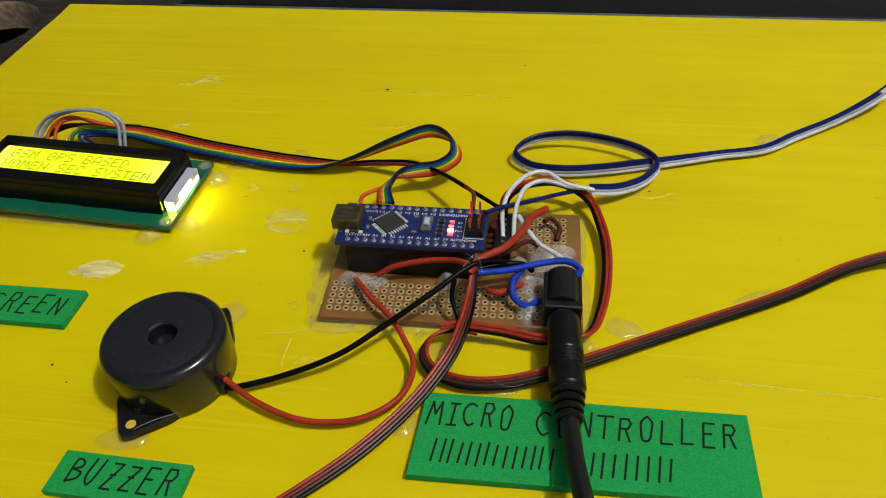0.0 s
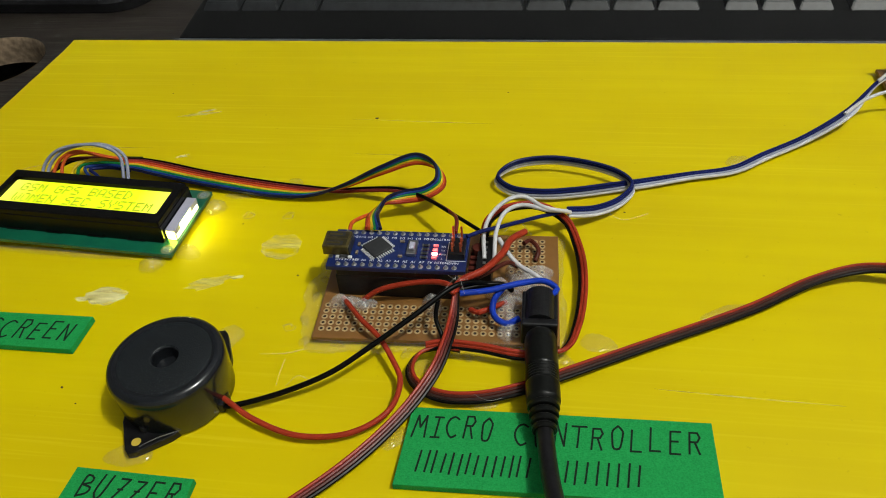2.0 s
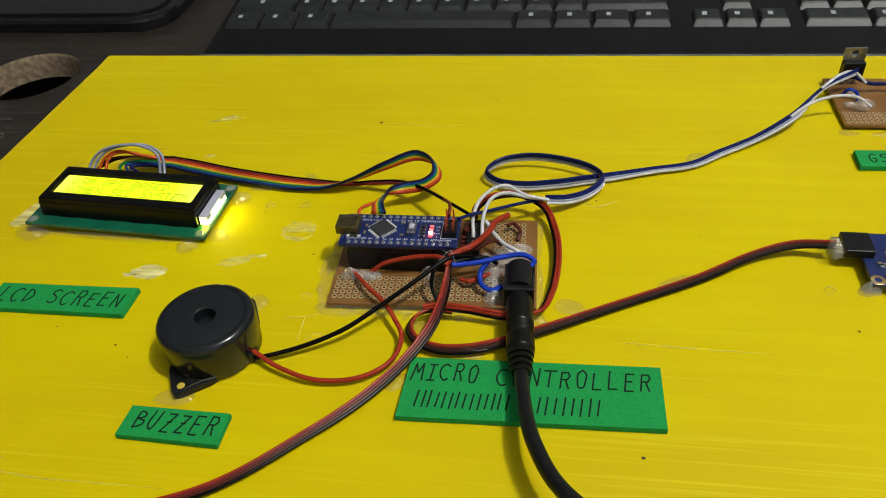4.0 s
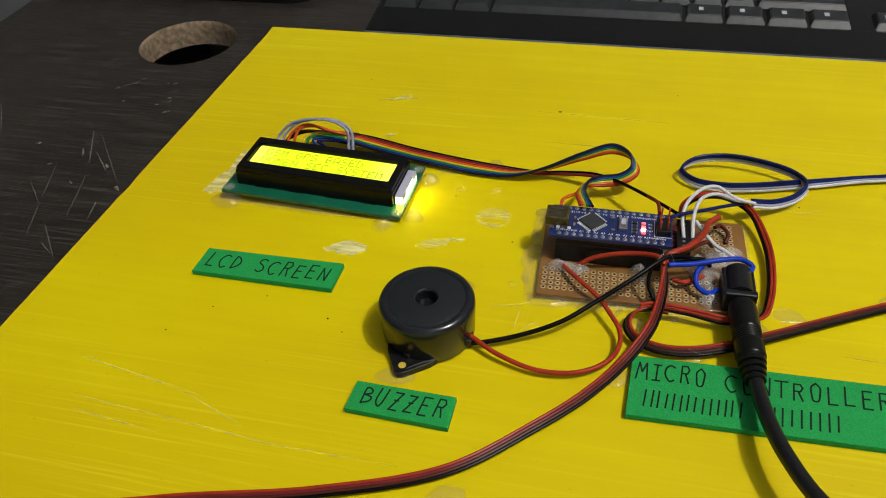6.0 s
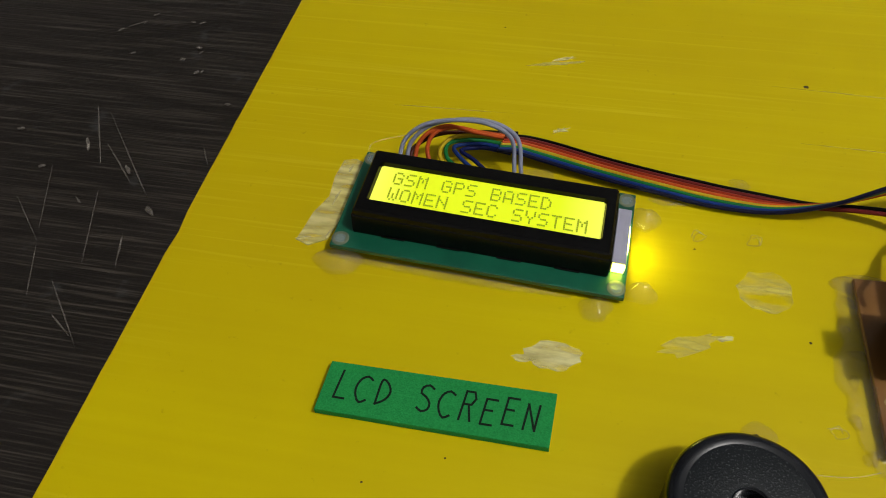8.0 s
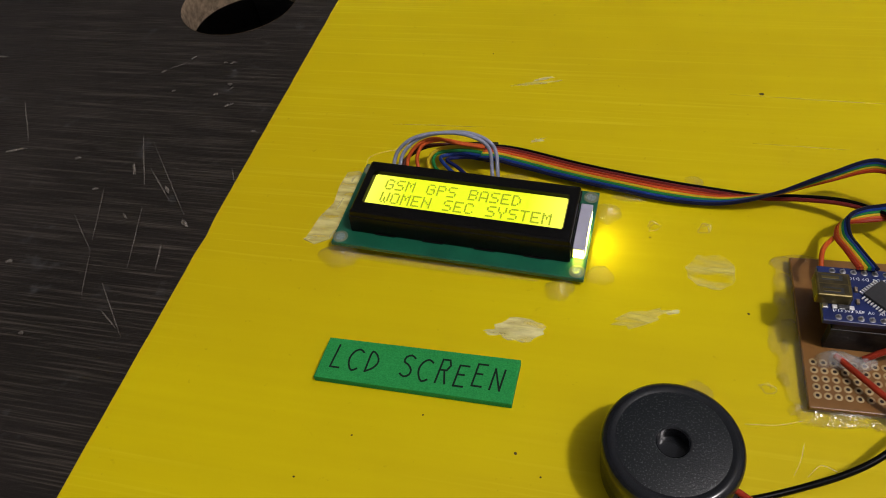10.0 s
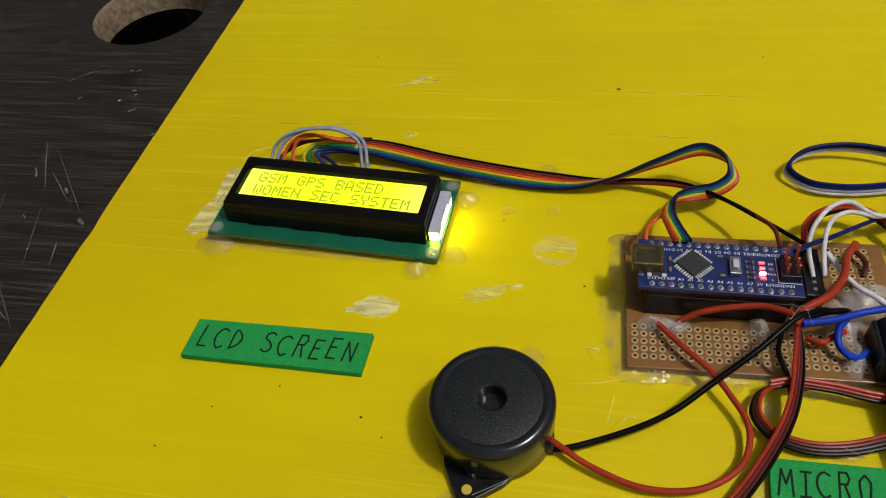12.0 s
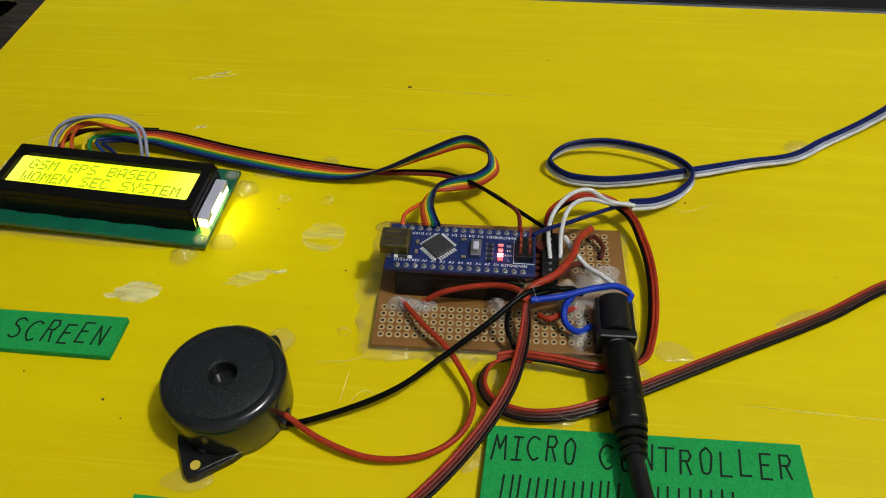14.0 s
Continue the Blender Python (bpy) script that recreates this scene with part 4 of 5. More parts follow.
# ---- power jack, plug and lead ----


def jack():
    top = thing("power_jack", "black plastic power jack on the drilled circuit board", "connector", 39.2, 150.5, 2.9, 0, 0, 1)
    part("shell", box(-5.4, 5.4, 1.6, 14.4, 0, 7.4, 0.5), BLACK, top, "black shell")
    part("barrel_housing", lathe([(0, 0), (4.9, 0), (4.9, -12.0), (0, -12.0)], 32, None, "y", (0, 2.0, 5.2)), BLACK, top, smooth=False)
    part("flange", box(-5.4, 5.4, -1.0, 1.9, 0, 8.9, 0.6), BLACK, top, "square front flange")
    part("latch", box(-2.2, 2.2, 5.0, 11.0, 7.4, 8.0, 0.3), BLACK, top)
    return top


jack()


RUBBER = material("moulded_rubber", (0.0035, 0.004, 0.0035), 0.3, colour2=(0.006, 0.0065, 0.006), scale=260, bump=0.2, bump_scale=700, spec=0.22)


def power_plug():
    top = thing("power_plug", "black barrel plug with ribbed grip, pushed into the power jack", "power plug", 39.5, 149.0, 8.2, 0, 0, 0)
    a, c = Vector((0.0, 1.2, 0.0)), Vector((1.9, -26.0, -0.5))
    line = [a + (c - a) * k / 60 for k in range(61)]
    radii = []
    for k in range(61):
        s = k / 60
        r = 2.5 if s < 0.06 else 4.0 + 0.75 * min(1, (s - 0.06) / 0.10) ** 0.5
        if 0.50 < s < 0.72:
            r = 4.75 - (0.30 if k % 2 == 0 else 0.0)
        elif s >= 0.72:
            r = 4.8
        if s > 0.93:
            r = 4.8 - 1.5 * ((s - 0.93) / 0.07)
        radii.append(r)
    part("grip", sweep(line, radii, 28), RUBBER, top, "moulded black grip", smooth=True)
    part("collar", sweep([a, a + (c - a) * 0.05], 2.9, 20), SOLDER, top, "dull metal barrel collar", smooth=True)
    for k in range(4):
        q = c + (c - a).normalized() * (-0.2 + 2.3 * k)
        w = (c - a).normalized() * 0.85
        r = 4.4 - 0.34 * k
        part("strain_rib", sweep([q - w, q - w * 0.6, q + w * 0.6, q + w], [r - 0.4, r, r, r - 0.4], 24), RUBBER, top, "", smooth=True)
    cable = [(1.8, -24, -0.5), (2.4, -33, -0.4), (3.3, -41, 0.2), (4.6, -50, 1.6), (7.6, -62, 3.6), (14.4, -75.5, 4.6), (27, -86.5, 4.6), (48, -97, 2.0), (82, -110, -3.4), (130, -128, -5.6), (200, -170, -5.8), (240, -240, -5.8)]
    part("lead", sweep(glide(cable, 2.0), 2.35, 16), BLACK, top, "round black lead", smooth=True)
    return top


power_plug()

# ---- ribbon cables ----
FLAT = (0.1, 1.0, 0.0)
RAINBOW = ["ink", "blue", "green", "yellow", "orange", "red", "maroon", "black"]
ribbon("ribbon_cable", "rainbow ribbon cable from the screen module, looping to the controller",
       [(-131, 230.0, 6.4), (-126, 231.6, 5.2), (-118, 231.4, 3.8), (-100, 228.0, 2.6), (-84, 225.0, 2.2), (-66, 222.2, 1.8), (-50, 220.6, 2.2), (-37, 220.0, 6.0), (-22, 222.8, 11.5), (-8.4, 225.8, 14.8), (-0.4, 222.6, 13.6), (1.4, 217.6, 11.0), (-4, 213.4, 8.5), (-12, 211.2, 8.0), (-18, 208.0, 9.0), (-20.2, 201, 10.5), (-19.6, 192, 14.6), (-17.6, 183.6, 16.9)],
       [(0.25, 0.6, 0.2), (0.2, 0.85, 0.0), FLAT, FLAT, FLAT, FLAT, (0.05, 0.72, -0.16), (0.0, 0.40, -0.42), (0.0, 0.12, -0.64), (0.1, -0.1, -0.64), (0.35, 0.0, -0.56), (0.5, -0.12, -0.5), (0.18, -0.42, -0.5), (0.0, -0.42, -0.5), (-0.28, -0.12, -0.45), (-0.52, 0.0, -0.32), (-0.6, 0.0, -0.15), (-0.8, 0.0, 0.0)],
       RAINBOW, 1.18, 0.62, ends={"maroon": 7, "black": 7})
BLUEWHITE = ["white", "silver", "navy", "navy"]
STAND = (0.0, 0.30, 0.85)
ribbon("ribbon_cable", "blue and white ribbon cable lying in an oval loop",
       [(190, 308, 13), (174, 298, 10), (157, 277, 7), (140, 265.2, 2.6), (122, 253, 1.8), (109.2, 243.6, 1.8), (92, 238.6, 1.8), (76, 233.0, 2.2), (64, 228.6, 3.0), (50, 224.6, 3.2), (37, 222.8, 3.2), (26, 224.4, 3.4), (20.3, 230.5, 4.2), (26, 238.0, 5.0), (39, 241.4, 5.6), (54, 239.4, 5.4), (66, 234.0, 5.0), (70.6, 227.5, 4.6), (66, 219, 4.2), (57, 212.0, 5.0), (47, 206.8, 8.0)],
       [(0.4, 0.5, 0.6), (0.5, 0.6, 0.4), (-0.3, 0.9, 0.2), (-0.4, 0.9, 0), (-0.45, 0.9, 0), (-0.3, 0.95, 0), (-0.2, 1, 0), (-0.1, 0.9, 0.3), STAND, STAND, STAND, STAND, (0.3, 0.0, 0.85), (0.0, -0.1, 0.9), (0.0, -0.1, 0.9), (0.0, -0.1, 0.9), (-0.1, 0.0, 0.9), (-0.2, 0.2, 0.85), (-0.1, 0.4, 0.75), (-0.1, 0.6, 0.6), (-0.1, 0.8, 0.4)],
       BLUEWHITE, 1.16, 0.60)
FOUR = ["black", "grey", "brown", "red"]
ribbon("ribbon_cable", "red, brown, grey and black ribbon cable looping past the power plug",
       [(153, 186.0, 6.8), (139.5, 187.6, 4.8), (125, 183.2, 3.0), (104, 170.4, 1.8), (73, 153.8, 1.8), (48, 140, 2.4), (34.7, 132.6, 3.0), (23, 128.6, 3.0), (12.7, 128.0, 3.2), (5.2, 131.0, 3.6), (2.2, 136, 4.2), (4.2, 141.8, 4.8), (10, 144.6, 4.6), (16, 144.6, 4.0)],
       [(0, 0.6, 0.5), (-0.3, 0.8, 0.3), (-0.5, 0.85, 0), (-0.5, 0.9, 0), (-0.45, 0.9, 0), (-0.4, 0.9, 0.1), (-0.2, 0.9, 0.3), (0, 0.7, 0.6), (0.3, 0.6, 0.6), (0.5, 0.3, 0.6), (0.6, 0.0, 0.6), (0.3, -0.2, 0.5), (0.0, -0.2, 0.5), (0.0, -0.2, 0.5)],
       FOUR, 1.0, 0.56)
ribbon("ribbon_cable", "red and black flat cable bent round the drilled circuit board",
       [(6, 143.4, 6.2), (11, 144.8, 6.2), (21.6, 144.8, 5.6), (35.8, 143.6, 4.6), (46.6, 147.3, 4.0), (50.4, 157, 3.6), (52.4, 177.5, 4.0), (50.6, 193.5, 4.6), (46, 204.6, 6.6), (36.4, 208.6, 9.0), (26, 204.0, 11.0), (20.5, 197, 11.5), (19.5, 189, 11.5)],
       [(0.0, 0.4, 0.8), (0.0, 0.4, 0.8), (0.0, 0.4, 0.8), (0.0, 0.4, 0.8), (0.5, -0.3, 0.6), (0.8, 0.0, 0.4), (0.85, 0.0, 0.4), (0.8, 0.2, 0.4), (0.5, 0.5, 0.4), (0.1, 0.6, 0.5), (-0.3, 0.5, 0.5), (-0.6, 0.2, 0.5), (-0.8, 0.0, 0.2)],
       ["black", "red", "red"], 1.14, 0.66)
ribbon("ribbon_cable", "red, brown and black ribbon cable running off across the board",
       [(13.4, 160.2, 13), (13.5, 152, 10), (12.4, 143.2, 8.4), (10.0, 134.4, 6.4), (3, 121.4, 3.6), (-8.6, 105.6, 2.2), (-24, 89.8, 1.8), (-47, 70, 1.8), (-83, 55.6, 1.8), (-130, 43, 1.8), (-190, 20, 1.8), (-214, -40, 1.8)],
       [(-0.2, 0, 0.5), (-0.7, 0, 0.3), (-0.8, 0.1, 0.3), (-0.8, 0.3, 0.4), (-0.75, 0.5, 0.2), (-0.7, 0.7, 0.1), (-0.6, 0.8, 0), (-0.45, 0.9, 0), (-0.3, 0.95, 0), (-0.25, 0.95, 0), (-0.5, 0.85, 0), (-0.9, 0.3, 0)],
       ["black", "brown", "maroon", "red"], 1.0, 0.56)

# ---- loose wires ----
wire("wire", "red", [(-52, 122.2, 3.0), (-50.3, 121.6, 4.0), (-39.7, 115.8, 3.4), (-24.9, 111.8, 2.6), (-10.5, 114.2, 2.6), (-1.5, 121.9, 3.2), (0.2, 131.6, 4.2), (-3.8, 139.4, 5.2), (-9.0, 146.4, 6.2), (-15.0, 151.7, 7.0), (-23.7, 162.7, 5.0)], 0.86, "red insulated wire from the buzzer to the drilled circuit board")
wire("wire", "black", [(-52, 120.8, 1.6), (-48.9, 119.6, 2.6), (-34.7, 124.6, 3.4), (-20.3, 131.5, 6), (-9.2, 140.3, 9), (2.3, 149.5, 13), (13.5, 160.1, 15.6), (18, 163.2, 14.4), (28, 167.4, 9)], 0.86, "black insulated wire from the buzzer to the twisted joint")
wire("wire", "red", [(-17, 162.4, 5.0), (-12, 163.6, 8.4), (-3, 165.0, 10.6), (6, 165.4, 11.6), (11, 162.6, 13.4), (14, 159.6, 14.2)], 0.9, "red insulated wire bowed in front of the controller")
wire("wire", "red", [(12.4, 158.4, 13.8), (14.8, 162.4, 15.4), (21.3, 167.1, 16), (26.5, 175.0, 16), (28.6, 182.8, 15), (32.9, 190.4, 12.4)], 1.15, "thick red wire rising from the twisted joint")
wire("wire", "brown", [(13.6, 160.6, 14.4), (22.7, 170.0, 12.6), (28.3, 175.8, 11.6), (31, 178, 8)], 0.8, "brown insulated wire from the twisted joint")
wire("wire", "black", [(13.5, 160.6, 13), (21.5, 164.6, 12), (27.2, 166.7, 10.6), (30, 168, 7)], 0.9, "black insulated wire into the milky glue")
wire("wire", "black", [(8.6, 155.5, 14), (8.2, 151.5, 10), (10.6, 147.0, 6.6), (11.5, 142, 5.0)], 0.7, "thin black wire hanging over the drilled board")
wire("wire", "royal", [(14.6, 159.8, 12.6), (23.3, 162.4, 12), (32.9, 166.2, 12), (40.2, 167.6, 12), (44, 165.6, 10.8), (42.6, 163.6, 10.2)], 1.0, "bright blue insulated wire over the power jack")
wire("wire", "royal", [(27.4, 164.6, 11), (24.9, 161.2, 9), (25.2, 156.8, 7), (28.9, 154.6, 6), (32.8, 157.4, 5.4)], 1.0, "bright blue insulated wire bent in a hook")
wire("wire", "red", [(17.6, 160.5, 5), (20.6, 158.4, 6.2), (23.4, 160.4, 6), (28.6, 164.0, 5.6)], 0.9, "short red wire under the blue one")
wire("wire", "brown", [(36.8, 185.8, 3.6), (37.6, 189.6, 5.4), (34.6, 193.2, 6.2), (32.6, 191.0, 6.6)], 0.8, "short brown wire hook on the drilled board")
wire("wire", "white", [(20.4, 178.6, 10), (19.6, 188, 13.4), (21.4, 193.8, 16.2), (27.0, 200.4, 18), (32, 202.6, 17.6), (38.5, 201.9, 14), (48, 206.0, 8.6)], 0.72, "white insulated wire arched from the ribbon to the socket")
wire("wire", "white", [(23.6, 179.0, 10), (23.6, 187.7, 14), (26.1, 195.4, 16.4), (31.2, 199.4, 16.4), (40.3, 202.4, 12.2), (47, 207.4, 8)], 0.72, "white insulated wire arched from the ribbon to the socket")
wire("wire", "white", [(24.6, 186, 12.6), (28, 180.4, 11.4), (31.7, 176.9, 9.6), (36, 174.6, 8.6), (39.6, 173.0, 7)], 0.8, "white insulated wire into the milky glue")
wire("wire", "navy", [(14.6, 182.6, 16), (19, 186.4, 15.2), (26, 191.2, 13.8), (36.9, 199.9, 11), (45, 206.8, 8)], 0.7, "dark blue insulated wire to the controller's pins")
wire("wire", "black", [(-69, 226.7, 1.8), (-55, 225.0, 1.7), (-40, 223.2, 2.0), (-28, 221.8, 4.2), (-16, 218.8, 6.8), (-6, 212.0, 9.2), (7.7, 198.7, 12), (18.6, 189.2, 12.6)], 0.68, "thin black wire split off the rainbow ribbon")
wire("wire", "maroon", [(-69.4, 225.5, 1.8), (-55, 223.8, 1.7), (-40, 222.0, 1.9), (-28, 220.6, 4.0), (-16, 217.4, 6.6), (-4, 210.4, 9.2), (6.6, 199.8, 12), (10.0, 192, 15.2), (10.7, 184.0, 16.4)], 0.68, "thin brown wire split off the rainbow ribbon")
wire("wire", "orange", [(-26.5, 187.4, 11), (-26.4, 191, 12.4), (-24.8, 195.6, 11), (-21.5, 201, 9)], 0.7, "short orange wire behind the controller")
# wires fanned at the screen module
wire("wire", "silver", [(-160.6, 217.8, 6), (-159.6, 222.6, 10.5), (-154.6, 225.0, 15), (-146, 226.2, 17.4), (-134.4, 226.0, 17.6), (-127.6, 224.8, 14), (-125.6, 219, 6)], 0.66, "grey insulated wire arched behind the screen module")
wire("wire", "silver", [(-158.2, 217.7, 6), (-157.6, 222.6, 10), (-153, 225.6, 14.2), (-144.6, 227.2, 16.8), (-132.4, 227.0, 17.2), (-125.8, 225.4, 13.6), (-123.6, 218.8, 6)], 0.66, "grey insulated wire arched behind the screen module")
wire("wire", "orange", [(-155.6, 217.6, 6), (-155.4, 222.6, 9.4), (-152.6, 225.2, 12.4), (-147.6, 227.6, 13.6), (-139.6, 230.0, 10), (-127, 233.6, 5)], 0.66, "orange insulated wire bent behind the screen module")
wire("wire", "orange", [(-150.6, 217.4, 6), (-152.4, 222.0, 9.4), (-150.6, 225.6, 12.4), (-145, 228.6, 12.4), (-138, 231.6, 8.6), (-127, 234.8, 4.6)], 0.66, "orange insulated wire bent behind the screen module")
wire("wire", "brown", [(-157.6, 217.6, 6), (-156.6, 222.6, 8), (-152.6, 227.2, 9.4), (-143.6, 231.4, 8), (-128, 236.6, 4)], 0.66, "brown insulated wire bent behind the screen module")
wire("wire", "black", [(-159.4, 217.6, 6), (-157.0, 224, 7), (-151, 229.0, 8.2), (-141, 233.4, 6.6), (-127, 238.0, 3.6)], 0.66, "black insulated wire bent behind the screen module")
wire("wire", "yellow", [(-146.0, 217.0, 6), (-148.8, 222.6, 7.6), (-146.4, 227.6, 8.6), (-138, 231.6, 7), (-127, 232.4, 4.6)], 0.66, "yellow insulated wire bent behind the screen module")
wire("wire", "green", [(-140.0, 216.6, 6), (-146.4, 221.4, 6.6), (-147.0, 226.0, 7.6), (-138.6, 230.4, 6.4), (-127.4, 231.0, 4.6)], 0.66, "green insulated wire bent behind the screen module")
wire("wire", "blue", [(-136.0, 216.6, 6), (-142.6, 222.0, 6.8), (-145.0, 225.4, 7.2), (-137.6, 229.2, 6), (-127.6, 229.6, 4.6)], 0.66, "blue insulated wire bent behind the screen module")
wire("wire", "navy", [(-132.0, 216.4, 6), (-138.6, 221.6, 7.0), (-142.6, 224.6, 7.0), (-136.6, 228.0, 5.6), (-127.8, 228.2, 4.4)], 0.66, "dark blue insulated wire bent behind the screen module")

# ---- mobile radio board at the far edge ----
far_pads = [(-36 + 2.54 * i, -19.5 + 2.54 * j) for i in range(24) for j in range(4)]
stripboard("stripboard", "brown drilled circuit board with a voltage regulator at the far edge", 76, 44, 218.0, 298.5, 0.0, far_pads, "drilled circuit boards")


def regulator():
    top = thing("voltage_regulator", "black upright voltage regulator with a drilled steel tab", "component", 190.5, 315.5, 2.9, 0, 0, 4)
    part("package", box(-5.0, 5.0, -2.2, 2.2, 3.0, 11.6, 0.4), BLACK, top, "black epoxy package")
    b = bmesh.new()
    n, r, cx, cz = 24, 1.85, 0.0, 14.9
    x0, x1, z0, z1 = -5.0, 5.0, 11.4, 17.8
    for yy in (1.0, 2.3):
        for k in range(n):
            a = 2 * math.pi * k / n
            c, s = math.cos(a), math.sin(a)
            reach = min((x1 - cx) / abs(c) if abs(c) > 1e-9 else 1e9, ((z1 - cz) / s if s > 1e-9 else (z0 - cz) / s if s < -1e-9 else 1e9))
            b.verts.new((cx + r * c, yy, cz + r * s))
            b.verts.new((cx + reach * c, yy, cz + reach * s))
    b.verts.ensure_lookup_table()
    for k in range(n):
        q = (k + 1) % n
        i0, o0, i1, o1 = 2 * k, 2 * k + 1, 2 * q, 2 * q + 1
        m = 2 * n
        for quad in ((i0, o0, o1, i1), (m + i1, m + o1, m + o0, m + i0), (o0, m + o0, m + o1, o1), (i1, m + i1, m + i0, i0)):
            b.faces.new([b.verts[j] for j in quad])
    bmesh.ops.recalc_face_normals(b, faces=b.faces)
    part("tab", b, STEEL, top, "steel tab with a round hole")
    for x in (-2.54, 0, 2.54):
        part("lead", box(x - 0.4, x + 0.4, -0.4, 0.4, 0, 3.2), STEEL, top)


regulator()
top = thing("radio_module", "red radio module with a white sticker on black sockets", "circuit board", 232, 293, 2.9, 0, 0, 2)
for y in (-9.5, 9.5):
    part("socket", box(-20, 20, y - 1.3, y + 1.3, 0, 9.0, 0.2), BLACK, top, "black pin socket")
pcb = part("circuit_board", box(-22.5, 22.5, -12.5, 12.5, 9.0, 10.6, 0.2), RED_PCB, top, "dark red circuit board")
shield = part("shield", box(-15, 9, -8.8, 8.8, 10.6, 13.0, 0.3), STEEL, top, "steel shield can")
part("sticker", box(-13.5, 7.5, -7.4, 7.4, 13.0, 13.1), PAPER, shield, "white paper sticker")
for k in range(10):
    part("pad", lathe([(0.4, 10.64), (1.0, 10.7), (1.1, 10.62)], 12, None, "z", (-21 + 4.6 * k, 11.3, 0)), GOLD, pcb)
part("coil", sweep(glide([(-16 + 0.6 * k, 10.2 + 1.2 * math.cos(k * 1.3), 12.2 + 1.2 * math.sin(k * 1.3)) for k in range(24)], 0.4), 0.3, 6), GOLD, pcb, "small coiled brass aerial")
for x, y, z, rx, ry, h, sd in ((188, 302.5, 2.9, 2.4, 2.0, 3.4, 61), (191.5, 293.0, 2.9, 5.0, 4.0, 4.4, 62), (186, 294, 2.9, 3.0, 2.0, 2.0, 63)):
    glue_drop(x, y, z, rx, ry, h, sd, 0, GLUE_MILKY, 0.2, "milky hot glue lump on the drilled circuit board")
wire("wire", "white", [(155, 275.4, 7.4), (165, 284, 9.4), (176, 288.6, 10.6), (186, 289.0, 10), (192.6, 287.6, 6)], 0.72, "white insulated wire to the far drilled board")
wire("wire", "white", [(172, 296, 10.6), (182, 305.0, 13.0), (189, 308.4, 12.6), (195, 306, 8)], 0.72, "white insulated wire to the voltage regulator")
wire("wire", "royal", [(184, 301.6, 4), (186, 300.6, 7.6), (189.4, 299.6, 6.6), (190, 297, 3.6)], 0.8, "bright blue wire bridge on the far drilled board")
wire("wire", "navy", [(190, 308, 10), (197, 306.6, 7.6), (204, 307.4, 7.0), (210, 306, 8)], 0.9, "dark blue wire on the far drilled board")

# ---- positioning module ----


def positioning_module():
    top = thing("positioning_module", "blue positioning module with a shielded receiver, glued on the board", "circuit board", 174.5, 180.5, 0, 0, 0, -1)
    pcb = part("circuit_board", box(-13.2, 20, -13.6, 15.0, 3.6, 5.0, 0.3), BLUE_PCB, top, "blue circuit board")
    part("pin_socket", box(-19.5, -9.6, 0.0, 11.0, 5.0, 8.4, 0.3), BLACK, top, "black pin socket")
    for k in range(4):
        part("pin", box(-22.5, -19.4, 1.3 + 2.54 * k, 1.9 + 2.54 * k, 6.2, 6.8), STEEL, top)
    can = part("shield", box(-3.0, 14.0, -9.4, 7.6, 5.0, 7.4, 0.3), STEEL, top, "steel shield can")
    sticker = part("sticker", box(-1.9, 12.9, -8.3, 6.5, 7.4, 7.5), PAPER, can, "white paper sticker")
    for k in range(5):
        part("print_bar", box(0.2, 5.2 + (k % 3), -6.6 + 1.5 * k, -6.0 + 1.5 * k, 7.5, 7.54), CHIP, sticker)
    for x, y in ((-11.0, -11.2),):
        part("mounting_hole", lathe([(1.2, 5.06), (2.3, 5.12), (2.5, 5.02)], 20, None, "z", (x, y, 0)), GOLD, pcb, "gold ring of a mounting hole", smooth=True)
    for k, (x, y) in enumerate(((-8.4, -2.6), (-8.0, -4.4), (-6.4, -3.2), (-5.6, -6.2), (-4.6, 1.4), (-4.4, 3.4), (-7.4, -9.0), (-3.8, -11.0), (0.4, -11.4), (3.6, -11.6), (7, -11.4))):
        part("component", box(x - 0.8, x + 0.8, y - 0.5, y + 0.5, 5.0, 5.7, 0.08), STEEL if k % 2 else TAN, pcb, "tiny surface-mount part")
    part("aerial_socket", lathe([(0.5, 5.0), (0.5, 6.6), (1.6, 6.6), (1.7, 5.0)], 16, None, "z", (10.5, 10.2, 0)), GOLD, pcb, "gold aerial socket")
    lettering("module_mark", "III IIIIII", SILK, pcb, 1, 9.6, 5.03, 1.8, 0)
    # same darkened glue, shade under the module painted in
    part("shaded_glue_bed", box(-12, 18, -12, 10, 0, 3.6, 0.8), GLUE_SHADE, top, "glue bed under the module, coloured dark as in shade")


positioning_module()
glue_drop(161.5, 168.6, 0, 3.6, 3.0, 5.6, 71, 20, GLUE_MILKY, 0.2, "milky hot glue drop at the positioning module")
glue_drop(152.6, 185.4, 4.4, 2.8, 5.4, 6.0, 72, 10, GLUE_MILKY, 0.2, "milky hot glue lump over the solder joints")

